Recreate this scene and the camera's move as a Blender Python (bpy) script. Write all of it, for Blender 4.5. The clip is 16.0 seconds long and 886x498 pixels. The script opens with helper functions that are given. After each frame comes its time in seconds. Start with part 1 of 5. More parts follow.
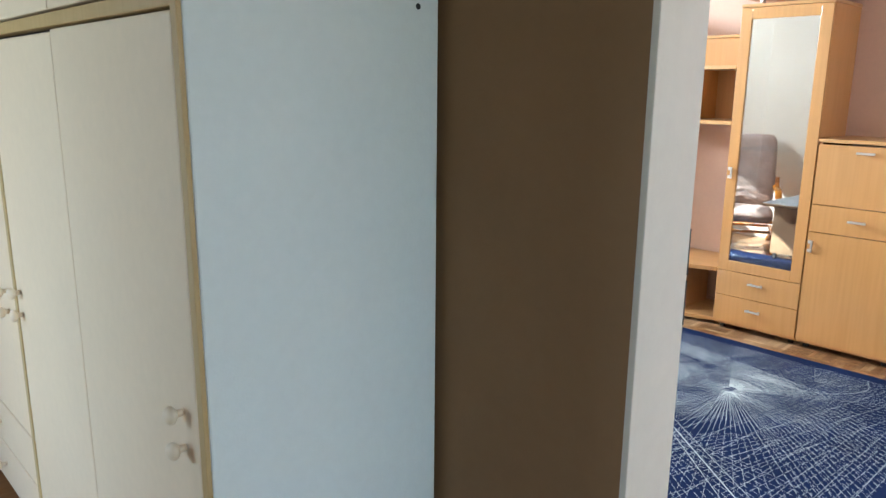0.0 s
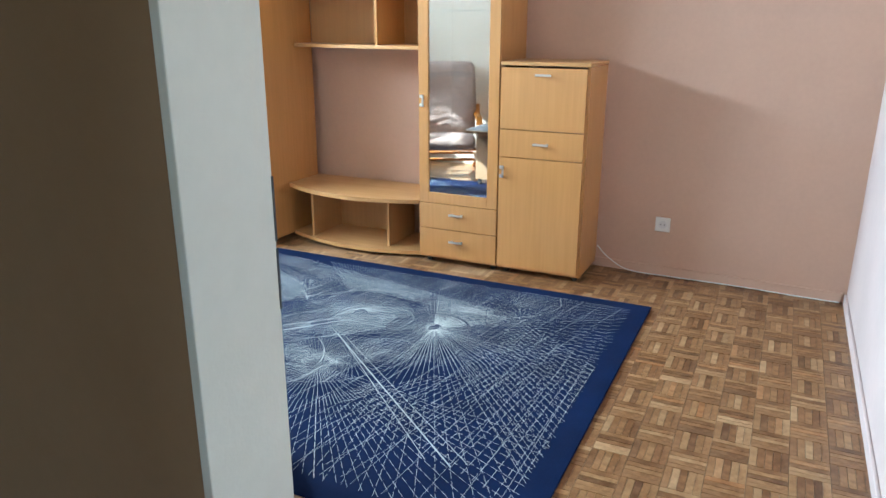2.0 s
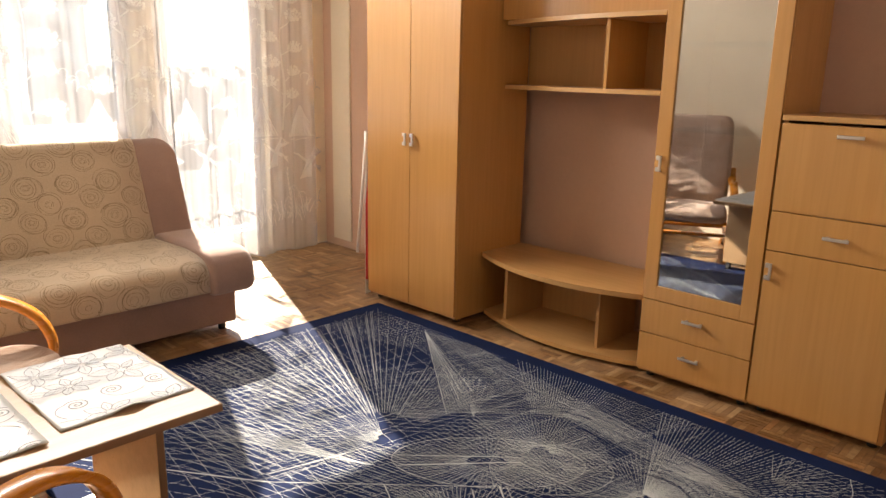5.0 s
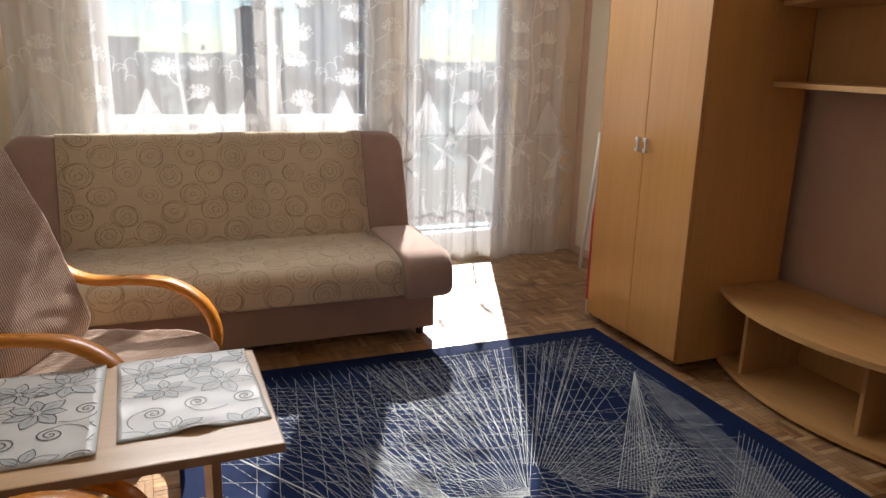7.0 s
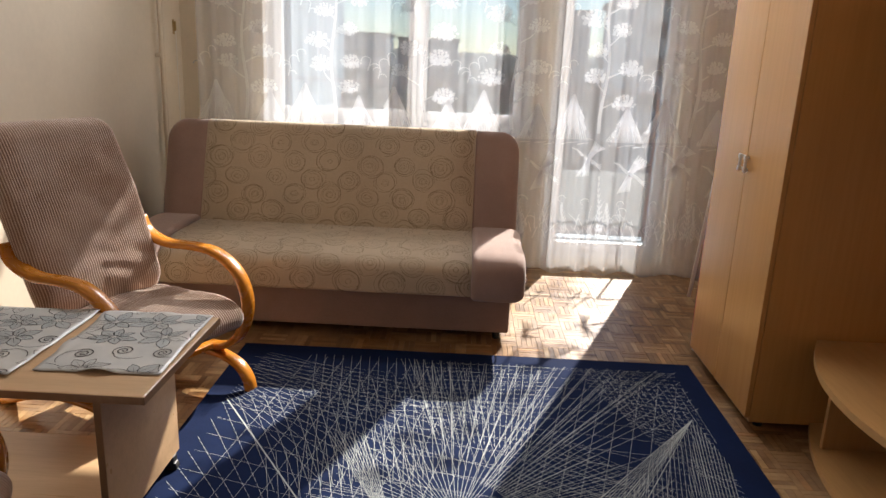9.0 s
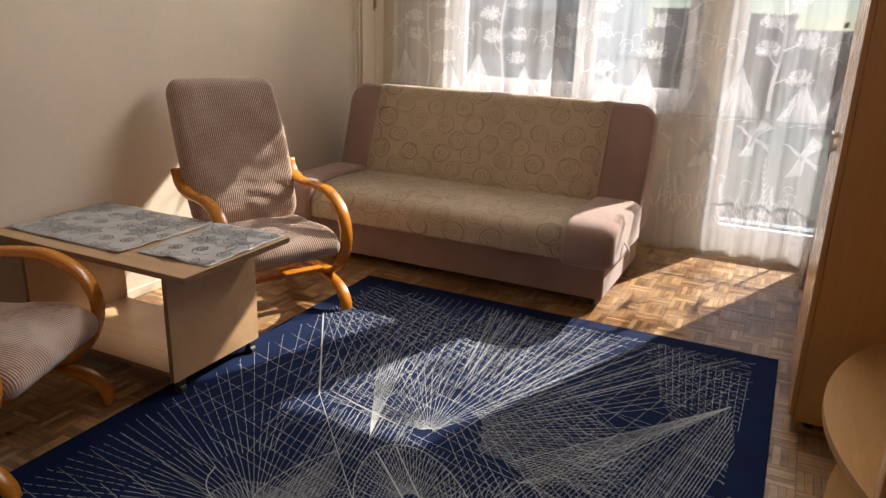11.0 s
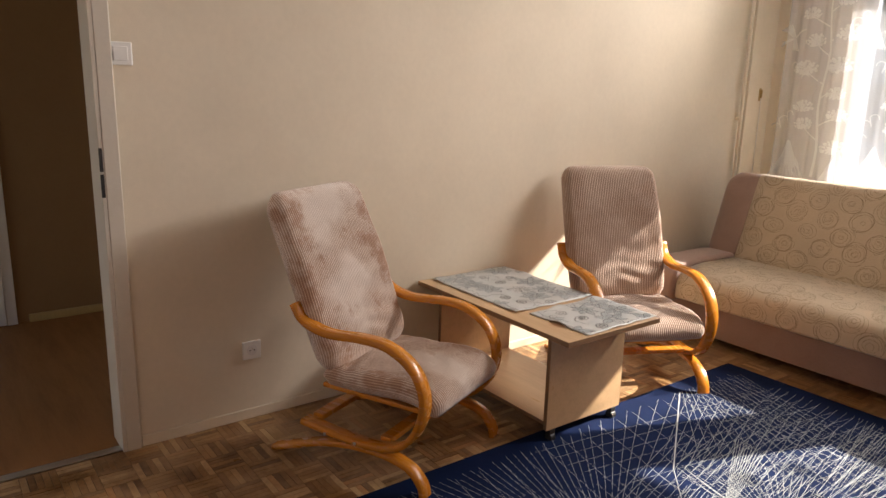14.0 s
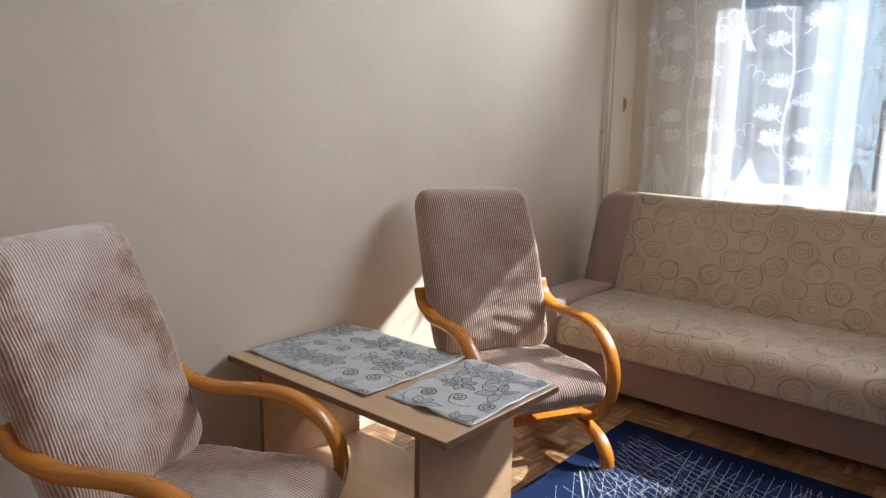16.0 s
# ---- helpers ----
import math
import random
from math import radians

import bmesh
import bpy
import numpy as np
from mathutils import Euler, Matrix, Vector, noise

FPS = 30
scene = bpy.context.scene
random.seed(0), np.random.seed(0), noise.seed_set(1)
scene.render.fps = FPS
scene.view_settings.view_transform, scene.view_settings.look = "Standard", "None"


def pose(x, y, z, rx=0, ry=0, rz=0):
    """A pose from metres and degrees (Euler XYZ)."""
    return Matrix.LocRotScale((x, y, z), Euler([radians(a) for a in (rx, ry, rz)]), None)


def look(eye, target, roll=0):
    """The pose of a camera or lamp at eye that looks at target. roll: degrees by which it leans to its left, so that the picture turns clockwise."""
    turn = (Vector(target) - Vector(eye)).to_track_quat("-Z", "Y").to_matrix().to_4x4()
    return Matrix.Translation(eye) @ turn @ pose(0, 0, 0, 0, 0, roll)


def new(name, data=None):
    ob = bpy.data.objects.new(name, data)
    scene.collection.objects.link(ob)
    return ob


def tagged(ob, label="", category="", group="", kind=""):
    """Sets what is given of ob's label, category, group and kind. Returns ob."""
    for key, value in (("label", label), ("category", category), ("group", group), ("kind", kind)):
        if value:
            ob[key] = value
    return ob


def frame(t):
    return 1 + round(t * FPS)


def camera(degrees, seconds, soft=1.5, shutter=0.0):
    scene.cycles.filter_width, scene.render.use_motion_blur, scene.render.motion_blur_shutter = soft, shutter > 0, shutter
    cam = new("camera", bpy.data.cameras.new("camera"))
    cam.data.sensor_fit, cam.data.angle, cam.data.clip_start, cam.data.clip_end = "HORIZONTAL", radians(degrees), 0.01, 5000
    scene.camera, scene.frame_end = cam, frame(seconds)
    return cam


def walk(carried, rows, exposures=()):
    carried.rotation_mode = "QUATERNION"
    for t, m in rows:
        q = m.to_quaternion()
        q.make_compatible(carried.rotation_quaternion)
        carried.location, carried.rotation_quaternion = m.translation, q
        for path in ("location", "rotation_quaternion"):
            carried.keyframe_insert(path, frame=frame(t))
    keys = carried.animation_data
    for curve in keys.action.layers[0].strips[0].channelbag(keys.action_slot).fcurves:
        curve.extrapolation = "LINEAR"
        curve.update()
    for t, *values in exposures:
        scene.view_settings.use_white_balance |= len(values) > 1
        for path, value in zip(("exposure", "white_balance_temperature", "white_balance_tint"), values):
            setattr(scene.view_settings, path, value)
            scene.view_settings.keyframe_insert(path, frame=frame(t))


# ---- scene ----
cam = camera(63.1, 16.0)
PATH = [
    (0, (0.084, 0.035, 1.441), (1.432, 1.446, 1.004), 0.6),
    (0.5, (0.107, 0.028, 1.423), (1.582, 1.296, 0.958), 0.1),
    (1, (0.198, 0.057, 1.415), (1.779, 1.166, 0.898), -0.1),
    (1.5, (0.364, 0.016, 1.408), (2.029, 0.968, 0.84), -0.3),
    (2, (0.558, 0.065, 1.384), (2.284, 0.882, 0.787), 0.1),
    (2.5, (0.795, 0.14, 1.362), (2.541, 0.918, 0.773), 0.4),
    (3, (1.068, 0.238, 1.384), (2.798, 1.067, 0.818), 0.7),
    (3.5, (1.29, 0.32, 1.411), (2.963, 1.277, 0.875), 0.9),
    (4, (1.447, 0.435, 1.355), (3.05, 1.524, 0.861), 1.1),
    (4.5, (1.481, 0.478, 1.325), (2.994, 1.695, 0.846), 1.2),
    (5, (1.473, 0.502, 1.314), (2.871, 1.851, 0.841), 1.2),
    (7.5, (2.264, 0.624, 1.313), (2.822, 2.476, 0.805), 1.7),
    (8, (2.446, 0.598, 1.298), (2.847, 2.49, 0.791), 2.1),
    (8.5, (2.726, 0.52, 1.333), (2.915, 2.443, 0.819), 2.3),
    (11, (4.014, 0.419, 1.336), (3.188, 2.137, 0.73), 1.9),
    (11.5, (4.101, 0.351, 1.343), (3.182, 2.013, 0.717), 1.9),
    (12, (4.155, 0.286, 1.385), (3.162, 1.902, 0.749), 1.9),
    (12.5, (4.152, 0.248, 1.406), (3.058, 1.803, 0.785), 1.9),
    (13, (4.122, 0.177, 1.419), (2.897, 1.64, 0.821), 1.8),
    (13.5, (4.126, 0.112, 1.454), (2.737, 1.443, 0.907), 1.7),
    (14, (4.092, 0.092, 1.473), (2.531, 1.256, 1.014), 1.5),
    (14.5, (3.948, 0.191, 1.433), (2.317, 1.28, 1.041), 1.3),
    (15, (3.739, 0.301, 1.413), (2.143, 1.447, 1.039), 1.3),
    (15.5, (3.618, 0.459, 1.38), (2.136, 1.752, 1.02), 1.0),
    (16, (3.441, 0.699, 1.355), (2.154, 2.184, 0.984), 0.9),
]
EXPO = [(0, 3.86, 5150, 2), (0.6, 3.90, 4900, -1), (1.5, 4.05, 4500, -2), (2.0, 3.73, 4800, -4), (2.5, 3.50, 4700, -6), (3.0, 3.46, 4380, -10), (3.5, 3.36, 5050, -3), (4.2, 2.95, 6600, 12), (5.2, 2.70, 7300, 15), (7.3, 1.88, 6300, 12), (8.5, 1.83, 6300, 12), (10.2, 1.83, 6700, 14), (11, 1.78, 6650, 14), (11.7, 1.90, 6800, 15), (12.5, 1.98, 7100, 17), (13.5, 2.2, 7500, 18), (14.0, 2.38, 6700, 14), (14.5, 2.43, 6050, 11), (15.1, 2.46, 5700, 10), (16, 2.08, 5500, 8)]
walk(cam, [(t, look(eye, target, roll)) for t, eye, target, roll in PATH], EXPO)

# ---- light ----
SUN = Vector((0.40, 1.0, 0.715)).normalized()
world = bpy.data.worlds.new("sky")
scene.world = world
world.use_nodes = True
sky = world.node_tree.nodes.new("ShaderNodeTexSky")
sky.sky_type = "NISHITA"
sky.sun_disc = False
sky.dust_density, sky.air_density = 0.0, 1.0
sky.sun_elevation = math.asin(SUN.z)
sky.sun_rotation = math.atan2(SUN.x, SUN.y)
world.node_tree.nodes["Background"].inputs["Strength"].default_value = 0.052
world.node_tree.links.new(sky.outputs[0], world.node_tree.nodes["Background"].inputs["Color"])


def lamp(name, kind, m, energy, colour=(1, 1, 1), size=(1, 1)):
    data = bpy.data.lights.new(name, kind)
    data.energy, data.color = energy, colour
    if kind == "AREA":
        data.shape, data.size, data.size_y = "RECTANGLE", size[0], size[1]
    ob = new(name, data)
    ob.matrix_world = m
    return ob


sun = lamp("sun", "SUN", look(SUN * 30, (0, 0, 0)), 5.0, (1.0, 0.93, 0.82))
sun.data.angle = radians(0.6)
# sky light in the top of the window openings
window_light = lamp("window_daylight", "AREA", look((3.05, 4.86, 2.32), (3.05, 2.0, 1.85)), 13.2, (1.0, 0.97, 0.94), (2.6, 0.30))
window_light.data.spread = radians(115)
# daylight from the rooms beyond the two hall doorways
lamp("hall_daylight", "AREA", look((0.2, -1.66, 1.1), (0.35, 2.0, 1.1)), 0.47, (1.0, 0.97, 0.93), (0.8, 1.8))
lamp("hall_side_daylight", "AREA", look((-0.70, 2.35, 1.1), (0.58, 1.9, 1.1)), 0.78, (1.0, 0.91, 0.78), (0.7, 1.8))

# ---- materials ----
def material(name, base, rough=0.6, metal=0.0, spec=0.5):
    m = bpy.data.materials.new(name)
    m.use_nodes = True
    b = m.node_tree.nodes["Principled BSDF"]
    b.inputs["Base Color"].default_value = (*base, 1)
    b.inputs["Roughness"].default_value = rough
    b.inputs["Metallic"].default_value = metal
    b.inputs["Specular IOR Level"].default_value = spec
    return m


def node(m, kind, **values):
    n = m.node_tree.nodes.new(kind)
    for key, value in values.items():
        n.inputs[key.replace("_", " ")].default_value = value
    return n


def wire(m, a, b):
    m.node_tree.links.new(a, b)


def bsdf(m):
    return m.node_tree.nodes["Principled BSDF"]


def coords(m, scale=(1, 1, 1), space="Object"):
    tc = node(m, "ShaderNodeTexCoord")
    mp = node(m, "ShaderNodeMapping")
    mp.inputs["Scale"].default_value = scale
    wire(m, tc.outputs[space], mp.inputs["Vector"])
    return mp.outputs["Vector"]


def ramp(m, source, stops):
    r = node(m, "ShaderNodeValToRGB")
    while len(r.color_ramp.elements) < len(stops):
        r.color_ramp.elements.new(0.5)
    for e, (p, c) in zip(r.color_ramp.elements, stops):
        e.position, e.color = p, (*c, 1)
    wire(m, source, r.inputs["Fac"])
    return r.outputs["Color"]


def mixed(m, fac, a, b, blend="MIX"):
    n = node(m, "ShaderNodeMix")
    n.data_type, n.blend_type = "RGBA", blend
    for value, sock in ((fac, n.inputs["Factor"]), (a, n.inputs["A"]), (b, n.inputs["B"])):
        if sock.type == "RGBA" or sock.name in "AB":
            sock = [i for i in n.inputs if i.name == sock.name and i.type == "RGBA"][0]
        else:
            sock = n.inputs[0]
        if isinstance(value, (int, float)):
            sock.default_value = value
        elif isinstance(value, tuple):
            sock.default_value = (*value, 1)
        else:
            wire(m, value, sock)
    return [o for o in n.outputs if o.type == "RGBA"][0]


def bump(m, height, strength=0.2, distance=0.002):
    n = node(m, "ShaderNodeBump", Strength=strength, Distance=distance)
    wire(m, height, n.inputs["Height"])
    wire(m, n.outputs["Normal"], bsdf(m).inputs["Normal"])


def noise_tex(m, vector, scale, detail=4.0, rough=0.55):
    n = node(m, "ShaderNodeTexNoise", Scale=scale, Detail=detail, Roughness=rough)
    wire(m, vector, n.inputs["Vector"])
    return n.outputs["Fac"]


def shade(c, k):
    return tuple(min(1.0, v * k) for v in c)


def plaster(name, base, stain=0.9):
    m = material(name, base, 0.75, spec=0.3)
    v = coords(m)
    big = ramp(m, noise_tex(m, v, 1.3, 5), [(0.3, shade(base, stain)), (0.7, shade(base, 1.04))])
    fine = ramp(m, noise_tex(m, v, 38, 3), [(0.3, (0.93, 0.93, 0.93)), (0.7, (1, 1, 1))])
    wire(m, mixed(m, 0.5, big, fine, "MULTIPLY"), bsdf(m).inputs["Base Color"])
    bump(m, noise_tex(m, v, 140, 4), 0.25, 0.0015)
    return m


def veneer(name, base, rough=0.35, scale=(9, 9, 0.8), contrast=0.065):
    m = material(name, base, rough, spec=0.45)
    v = coords(m, scale)
    g = noise_tex(m, v, 1.0, 6, 0.6)
    fine = noise_tex(m, coords(m, (scale[0] * 7, scale[1] * 7, scale[2] * 3)), 1.0, 3)
    c = ramp(m, g, [(0.25, shade(base, 1 - contrast)), (0.5, base), (0.8, shade(base, 1 + contrast * 0.7))])
    f = ramp(m, fine, [(0.35, (0.9, 0.88, 0.85)), (0.6, (1, 1, 1))])
    oi = node(m, "ShaderNodeObjectInfo")
    tone = ramp(m, oi.outputs["Random"], [(0, (0.95, 0.94, 0.93)), (1, (1.0, 1.0, 1.0))])
    c = mixed(m, 0.6, c, f, "MULTIPLY")
    wire(m, mixed(m, 1.0, c, tone, "MULTIPLY"), bsdf(m).inputs["Base Color"])
    wire(m, ramp(m, g, [(0.2, (rough + 0.08,) * 3), (0.8, (rough - 0.05,) * 3)]), bsdf(m).inputs["Roughness"])
    bump(m, fine, 0.08, 0.0006)
    return m


def fabric(name, base, weave=900, contrast=0.16, rough=0.9, sheen=0.2):
    m = material(name, base, rough, spec=0.15)
    v = coords(m)
    big = noise_tex(m, v, 4.0, 5)
    fine = noise_tex(m, v, weave * 0.35, 2)
    c = ramp(m, big, [(0.3, shade(base, 1 - contrast)), (0.7, shade(base, 1 + contrast * 0.6))])
    f = ramp(m, fine, [(0.3, (0.82, 0.82, 0.82)), (0.7, (1, 1, 1))])
    wire(m, mixed(m, 0.7, c, f, "MULTIPLY"), bsdf(m).inputs["Base Color"])
    bsdf(m).inputs["Sheen Weight"].default_value = sheen
    bump(m, fine, 0.4, 0.0015)
    return m


CREAM_WALL = plaster("cream_wall_paint", (0.755, 0.67, 0.53))
ROSE_WALL = plaster("rose_wall_paint", (0.60, 0.41, 0.305))
PALE_WALL = plaster("pale_pink_wall_paint", (0.62, 0.52, 0.485))
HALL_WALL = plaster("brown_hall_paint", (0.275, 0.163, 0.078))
CEILING_PAINT = plaster("white_ceiling_paint", (0.66, 0.65, 0.62))
OUTER_WALL = plaster("grey_facade_render", (0.74, 0.74, 0.73))
GLOSS_WHITE = plaster("white_gloss_paint", (0.74, 0.74, 0.74), 0.94)
bsdf(GLOSS_WHITE).inputs["Roughness"].default_value = 0.35
BLUE_WHITE = plaster("bluish_white_panel_paint", (0.725, 0.75, 0.72), 0.96)
bsdf(BLUE_WHITE).inputs["Roughness"].default_value = 0.4
FRAME_PAINT = plaster("greyed_white_frame_paint", (0.63, 0.585, 0.50), 0.92)
bsdf(FRAME_PAINT).inputs["Roughness"].default_value = 0.4
IVORY = plaster("ivory_door_paint", (0.81, 0.675, 0.495), 0.95)
bsdf(IVORY).inputs["Roughness"].default_value = 0.4
BEECH = veneer("beech_laminate", (0.60, 0.315, 0.100), 0.22)
bsdf(BEECH).inputs["Specular IOR Level"].default_value = 0.85
BEECH_IN = veneer("beech_laminate_inner", (0.54, 0.315, 0.125), 0.45)
BEECH_FLAT = veneer("beech_laminate_lying", (0.60, 0.35, 0.135), 0.35, (26, 1.6, 26))
TABLE_WOOD = veneer("pale_beech_table", (0.60, 0.40, 0.225), 0.3, (1.6, 26, 26), 0.10)
TABLE_EDGE = veneer("brown_table_edge", (0.26, 0.15, 0.075), 0.45)
BENT_WOOD = veneer("honey_bent_wood", (0.55, 0.205, 0.020), 0.25, (3, 30, 30), 0.12)
STRIP_WOOD = veneer("yellowed_wood_strip", (0.50, 0.36, 0.16), 0.45)
HALL_FLOOR = veneer("orange_brown_laminate", (0.30, 0.135, 0.043), 0.5, (2, 14, 14), 0.25)
METAL = material("brushed_steel", (0.72, 0.71, 0.68), 0.38, 1.0)
BRASS = material("dull_brass", (0.45, 0.32, 0.14), 0.4, 1.0)
DARK = material("black_plastic", (0.02, 0.02, 0.02), 0.5)
# near-black colour that stands in for shade inside the hall wardrobe
GAP_SHADE = material("painted_gap_shade", (0.05, 0.035, 0.025), 0.8)
PLASTIC = material("white_plastic", (0.80, 0.80, 0.77), 0.35)
MAUVE = fabric("mauve_velour", (0.36, 0.245, 0.205), 700, 0.14, 0.85, 0.35)
CREAM_COVER = fabric("cream_sofa_fabric", (0.61, 0.50, 0.365), 500, 0.10)
RING_THREAD = fabric("olive_ring_stitching", (0.25, 0.185, 0.108), 800, 0.2)
NAVY = fabric("navy_rug_pile", (0.0034, 0.0125, 0.055), 420, 0.25, 0.95, 0.0)
RUG_LINE = fabric("pale_rug_thread", (0.50, 0.54, 0.54), 600, 0.25, 0.9, 0.0)
RED_CLOTH = fabric("red_cloth", (0.45, 0.02, 0.02), 600)
WHITE_PATCH = plaster("white_filler", (0.80, 0.81, 0.83))


def corduroy(name, stain, bleach, low, high):
    """Ribbed cloth with rubbed brown blotches (stain) and a paler worn middle (bleach)."""
    m = fabric(name, (0.55, 0.40, 0.34), 900, 0.18, 0.9, 0.3)
    uv = node(m, "ShaderNodeUVMap")
    sep = node(m, "ShaderNodeSeparateXYZ")
    wire(m, uv.outputs["UV"], sep.inputs[0])
    s = node(m, "ShaderNodeMath")
    s.operation = "SINE"
    wire(m, sep.outputs[0], s.inputs[0])
    stripes = ramp(m, s.outputs[0], [(0.05, low), (0.5, high)])
    v = coords(m)
    edge = node(m, "ShaderNodeMath")
    edge.operation = "ABSOLUTE"
    wire(m, sep.outputs[0], edge.inputs[0])

    def biased(source, k):
        n = node(m, "ShaderNodeMath")
        n.operation = "MULTIPLY_ADD"
        n.inputs[1].default_value = k
        wire(m, edge.outputs[0], n.inputs[0])
        wire(m, source, n.inputs[2])
        return n.outputs[0]
    # rubbed browner towards the seams, faded in the middle
    pale = ramp(m, biased(noise_tex(m, v, 3.2, 3), -0.0013), [(0.36, (0, 0, 0)), (0.50, (bleach,) * 3)])
    cloth = mixed(m, pale, stripes, (0.78, 0.705, 0.64))
    worn = ramp(m, biased(noise_tex(m, v, 9.0, 7, 0.7), -0.0008), [(0.30, (1 - 0.30 * stain, 1 - 0.46 * stain, 1 - 0.56 * stain)), (0.42, (1, 1, 1))])
    spots = ramp(m, noise_tex(m, v, 26.0, 3), [(0.22, (1 - 0.5 * stain, 1 - 0.6 * stain, 1 - 0.65 * stain)), (0.29, (1, 1, 1))])
    cloth = mixed(m, 0.85, cloth, worn, "MULTIPLY")
    wire(m, mixed(m, 0.8, cloth, spots, "MULTIPLY"), bsdf(m).inputs["Base Color"])
    return m


CORDUROY = corduroy("pink_brown_corduroy", 0.35, 0.15, (0.30, 0.20, 0.145), (0.60, 0.475, 0.395))
STAINED = corduroy("stained_faded_corduroy", 1.0, 0.65, (0.44, 0.32, 0.25), (0.71, 0.595, 0.51))


def parquet():
    m = material("oak_mosaic_parquet", (0.3, 0.17, 0.07), 0.32, spec=0.5)
    geo = node(m, "ShaderNodeNewGeometry")
    oi = node(m, "ShaderNodeObjectInfo")
    add = node(m, "ShaderNodeMath")
    add.operation = "ADD"
    wire(m, geo.outputs["Random Per Island"], add.inputs[0])
    wire(m, oi.outputs["Random"], add.inputs[1])
    fr = node(m, "ShaderNodeMath")
    fr.operation = "FRACT"
    wire(m, add.outputs[0], fr.inputs[0])
    tone = ramp(m, fr.outputs[0], [(0.0, (0.15, 0.070, 0.024)), (0.18, (0.24, 0.120, 0.042)), (0.48, (0.315, 0.172, 0.066)), (0.76, (0.40, 0.245, 0.105)), (0.92, (0.58, 0.41, 0.22)), (1.0, (0.42, 0.19, 0.055))])
    grain = ramp(m, noise_tex(m, coords(m, (30, 30, 1)), 2.0, 5), [(0.3, (0.72, 0.7, 0.68)), (0.65, (1, 1, 1))])
    wear = noise_tex(m, coords(m, (1, 1, 1)), 3.4, 8, 0.68)
    c = mixed(m, 0.8, tone, grain, "MULTIPLY")
    dirt = ramp(m, noise_tex(m, coords(m, (1, 1, 1)), 1.7, 6, 0.6), [(0.35, (0.60, 0.53, 0.47)), (0.6, (1.08, 1.05, 1.0))])
    c = mixed(m, 0.8, c, dirt, "MULTIPLY")
    patch = noise_tex(m, coords(m, (1, 1, 1)), 7.0, 5, 0.7)
    c = mixed(m, 0.75, c, ramp(m, patch, [(0.36, (0.62, 0.55, 0.48)), (0.50, (1, 1, 1)), (0.64, (1.18, 1.16, 1.12))]), "MULTIPLY")
    worn = mixed(m, ramp(m, wear, [(0.42, (0, 0, 0)), (0.66, (0.55, 0.55, 0.55))]), c, (0.46, 0.33, 0.20))
    wire(m, worn, bsdf(m).inputs["Base Color"])
    wire(m, ramp(m, wear, [(0.3, (0.26,) * 3), (0.7, (0.45,) * 3)]), bsdf(m).inputs["Roughness"])
    bump(m, noise_tex(m, coords(m, (60, 60, 1)), 2.0, 3), 0.12, 0.001)
    return m


PARQUET = parquet()
JOINT = material("dark_floor_joint", (0.16, 0.095, 0.048), 0.8)


def sheer(name, opacity, glow, colour=(0.86, 0.89, 0.92)):
    m = bpy.data.materials.new(name)
    m.use_nodes = True
    t = m.node_tree
    t.nodes.remove(t.nodes["Principled BSDF"])
    out = t.nodes["Material Output"]
    d, tl = node(m, "ShaderNodeBsdfDiffuse", Color=(*colour, 1)), node(m, "ShaderNodeBsdfTranslucent", Color=(*colour, 1))
    tr = node(m, "ShaderNodeBsdfTransparent")
    cloth, whole = node(m, "ShaderNodeMixShader", Fac=glow), node(m, "ShaderNodeMixShader")
    wire(m, d.outputs[0], cloth.inputs[1])
    wire(m, tl.outputs[0], cloth.inputs[2])
    v = coords(m, (1, 1, 1))
    f = ramp(m, noise_tex(m, v, 420, 2), [(0.3, (opacity * 0.94,) * 3), (0.7, (min(1, opacity * 1.06),) * 3)])
    wire(m, f, whole.inputs[0])
    wire(m, tr.outputs[0], whole.inputs[1])
    wire(m, cloth.outputs[0], whole.inputs[2])
    wire(m, whole.outputs[0], out.inputs["Surface"])
    return m


VOILE = sheer("white_voile", 0.36, 0.22, (0.85, 0.88, 0.93))
LACE = sheer("white_lace_motif", 0.48, 0.24, (0.85, 0.88, 0.93))


def glass(name, gloss, tint=(1, 1, 1)):
    m = bpy.data.materials.new(name)
    m.use_nodes = True
    t = m.node_tree
    t.nodes.remove(t.nodes["Principled BSDF"])
    tr = node(m, "ShaderNodeBsdfTransparent", Color=(*tint, 1))
    gl = node(m, "ShaderNodeBsdfGlossy", Roughness=0.01)
    mx = node(m, "ShaderNodeMixShader", Fac=gloss)
    wire(m, tr.outputs[0], mx.inputs[1])
    wire(m, gl.outputs[0], mx.inputs[2])
    wire(m, mx.outputs[0], t.nodes["Material Output"].inputs["Surface"])
    return m


PANE = glass("window_glass", 0.05, (0.60, 0.66, 0.71))
MIRROR_GLASS = glass("mirrored_cabinet_glass", 0.54, (0.75, 0.78, 0.80))
SHELF_GLASS = glass("shelf_glass", 0.25, (0.6, 0.75, 0.7))
FOLIAGE = fabric("tree_leaves", (0.035, 0.06, 0.022), 30, 0.4)
# woods of the ridge, paler and bluer than FOLIAGE: distance haze in the colour
HAZY_WOODS = fabric("hazed_far_woods", (0.075, 0.10, 0.085), 3, 0.35)
BARK = fabric("tree_bark", (0.10, 0.075, 0.05), 60, 0.3)
GRASS = fabric("grass", (0.035, 0.055, 0.02), 6, 0.35)
CONCRETE = plaster("grey_concrete", (0.55, 0.54, 0.52))
# grey of the distant blocks, lightened and blued to include the haze
HAZY_WALL = plaster("hazed_block_wall", (0.27, 0.29, 0.31))
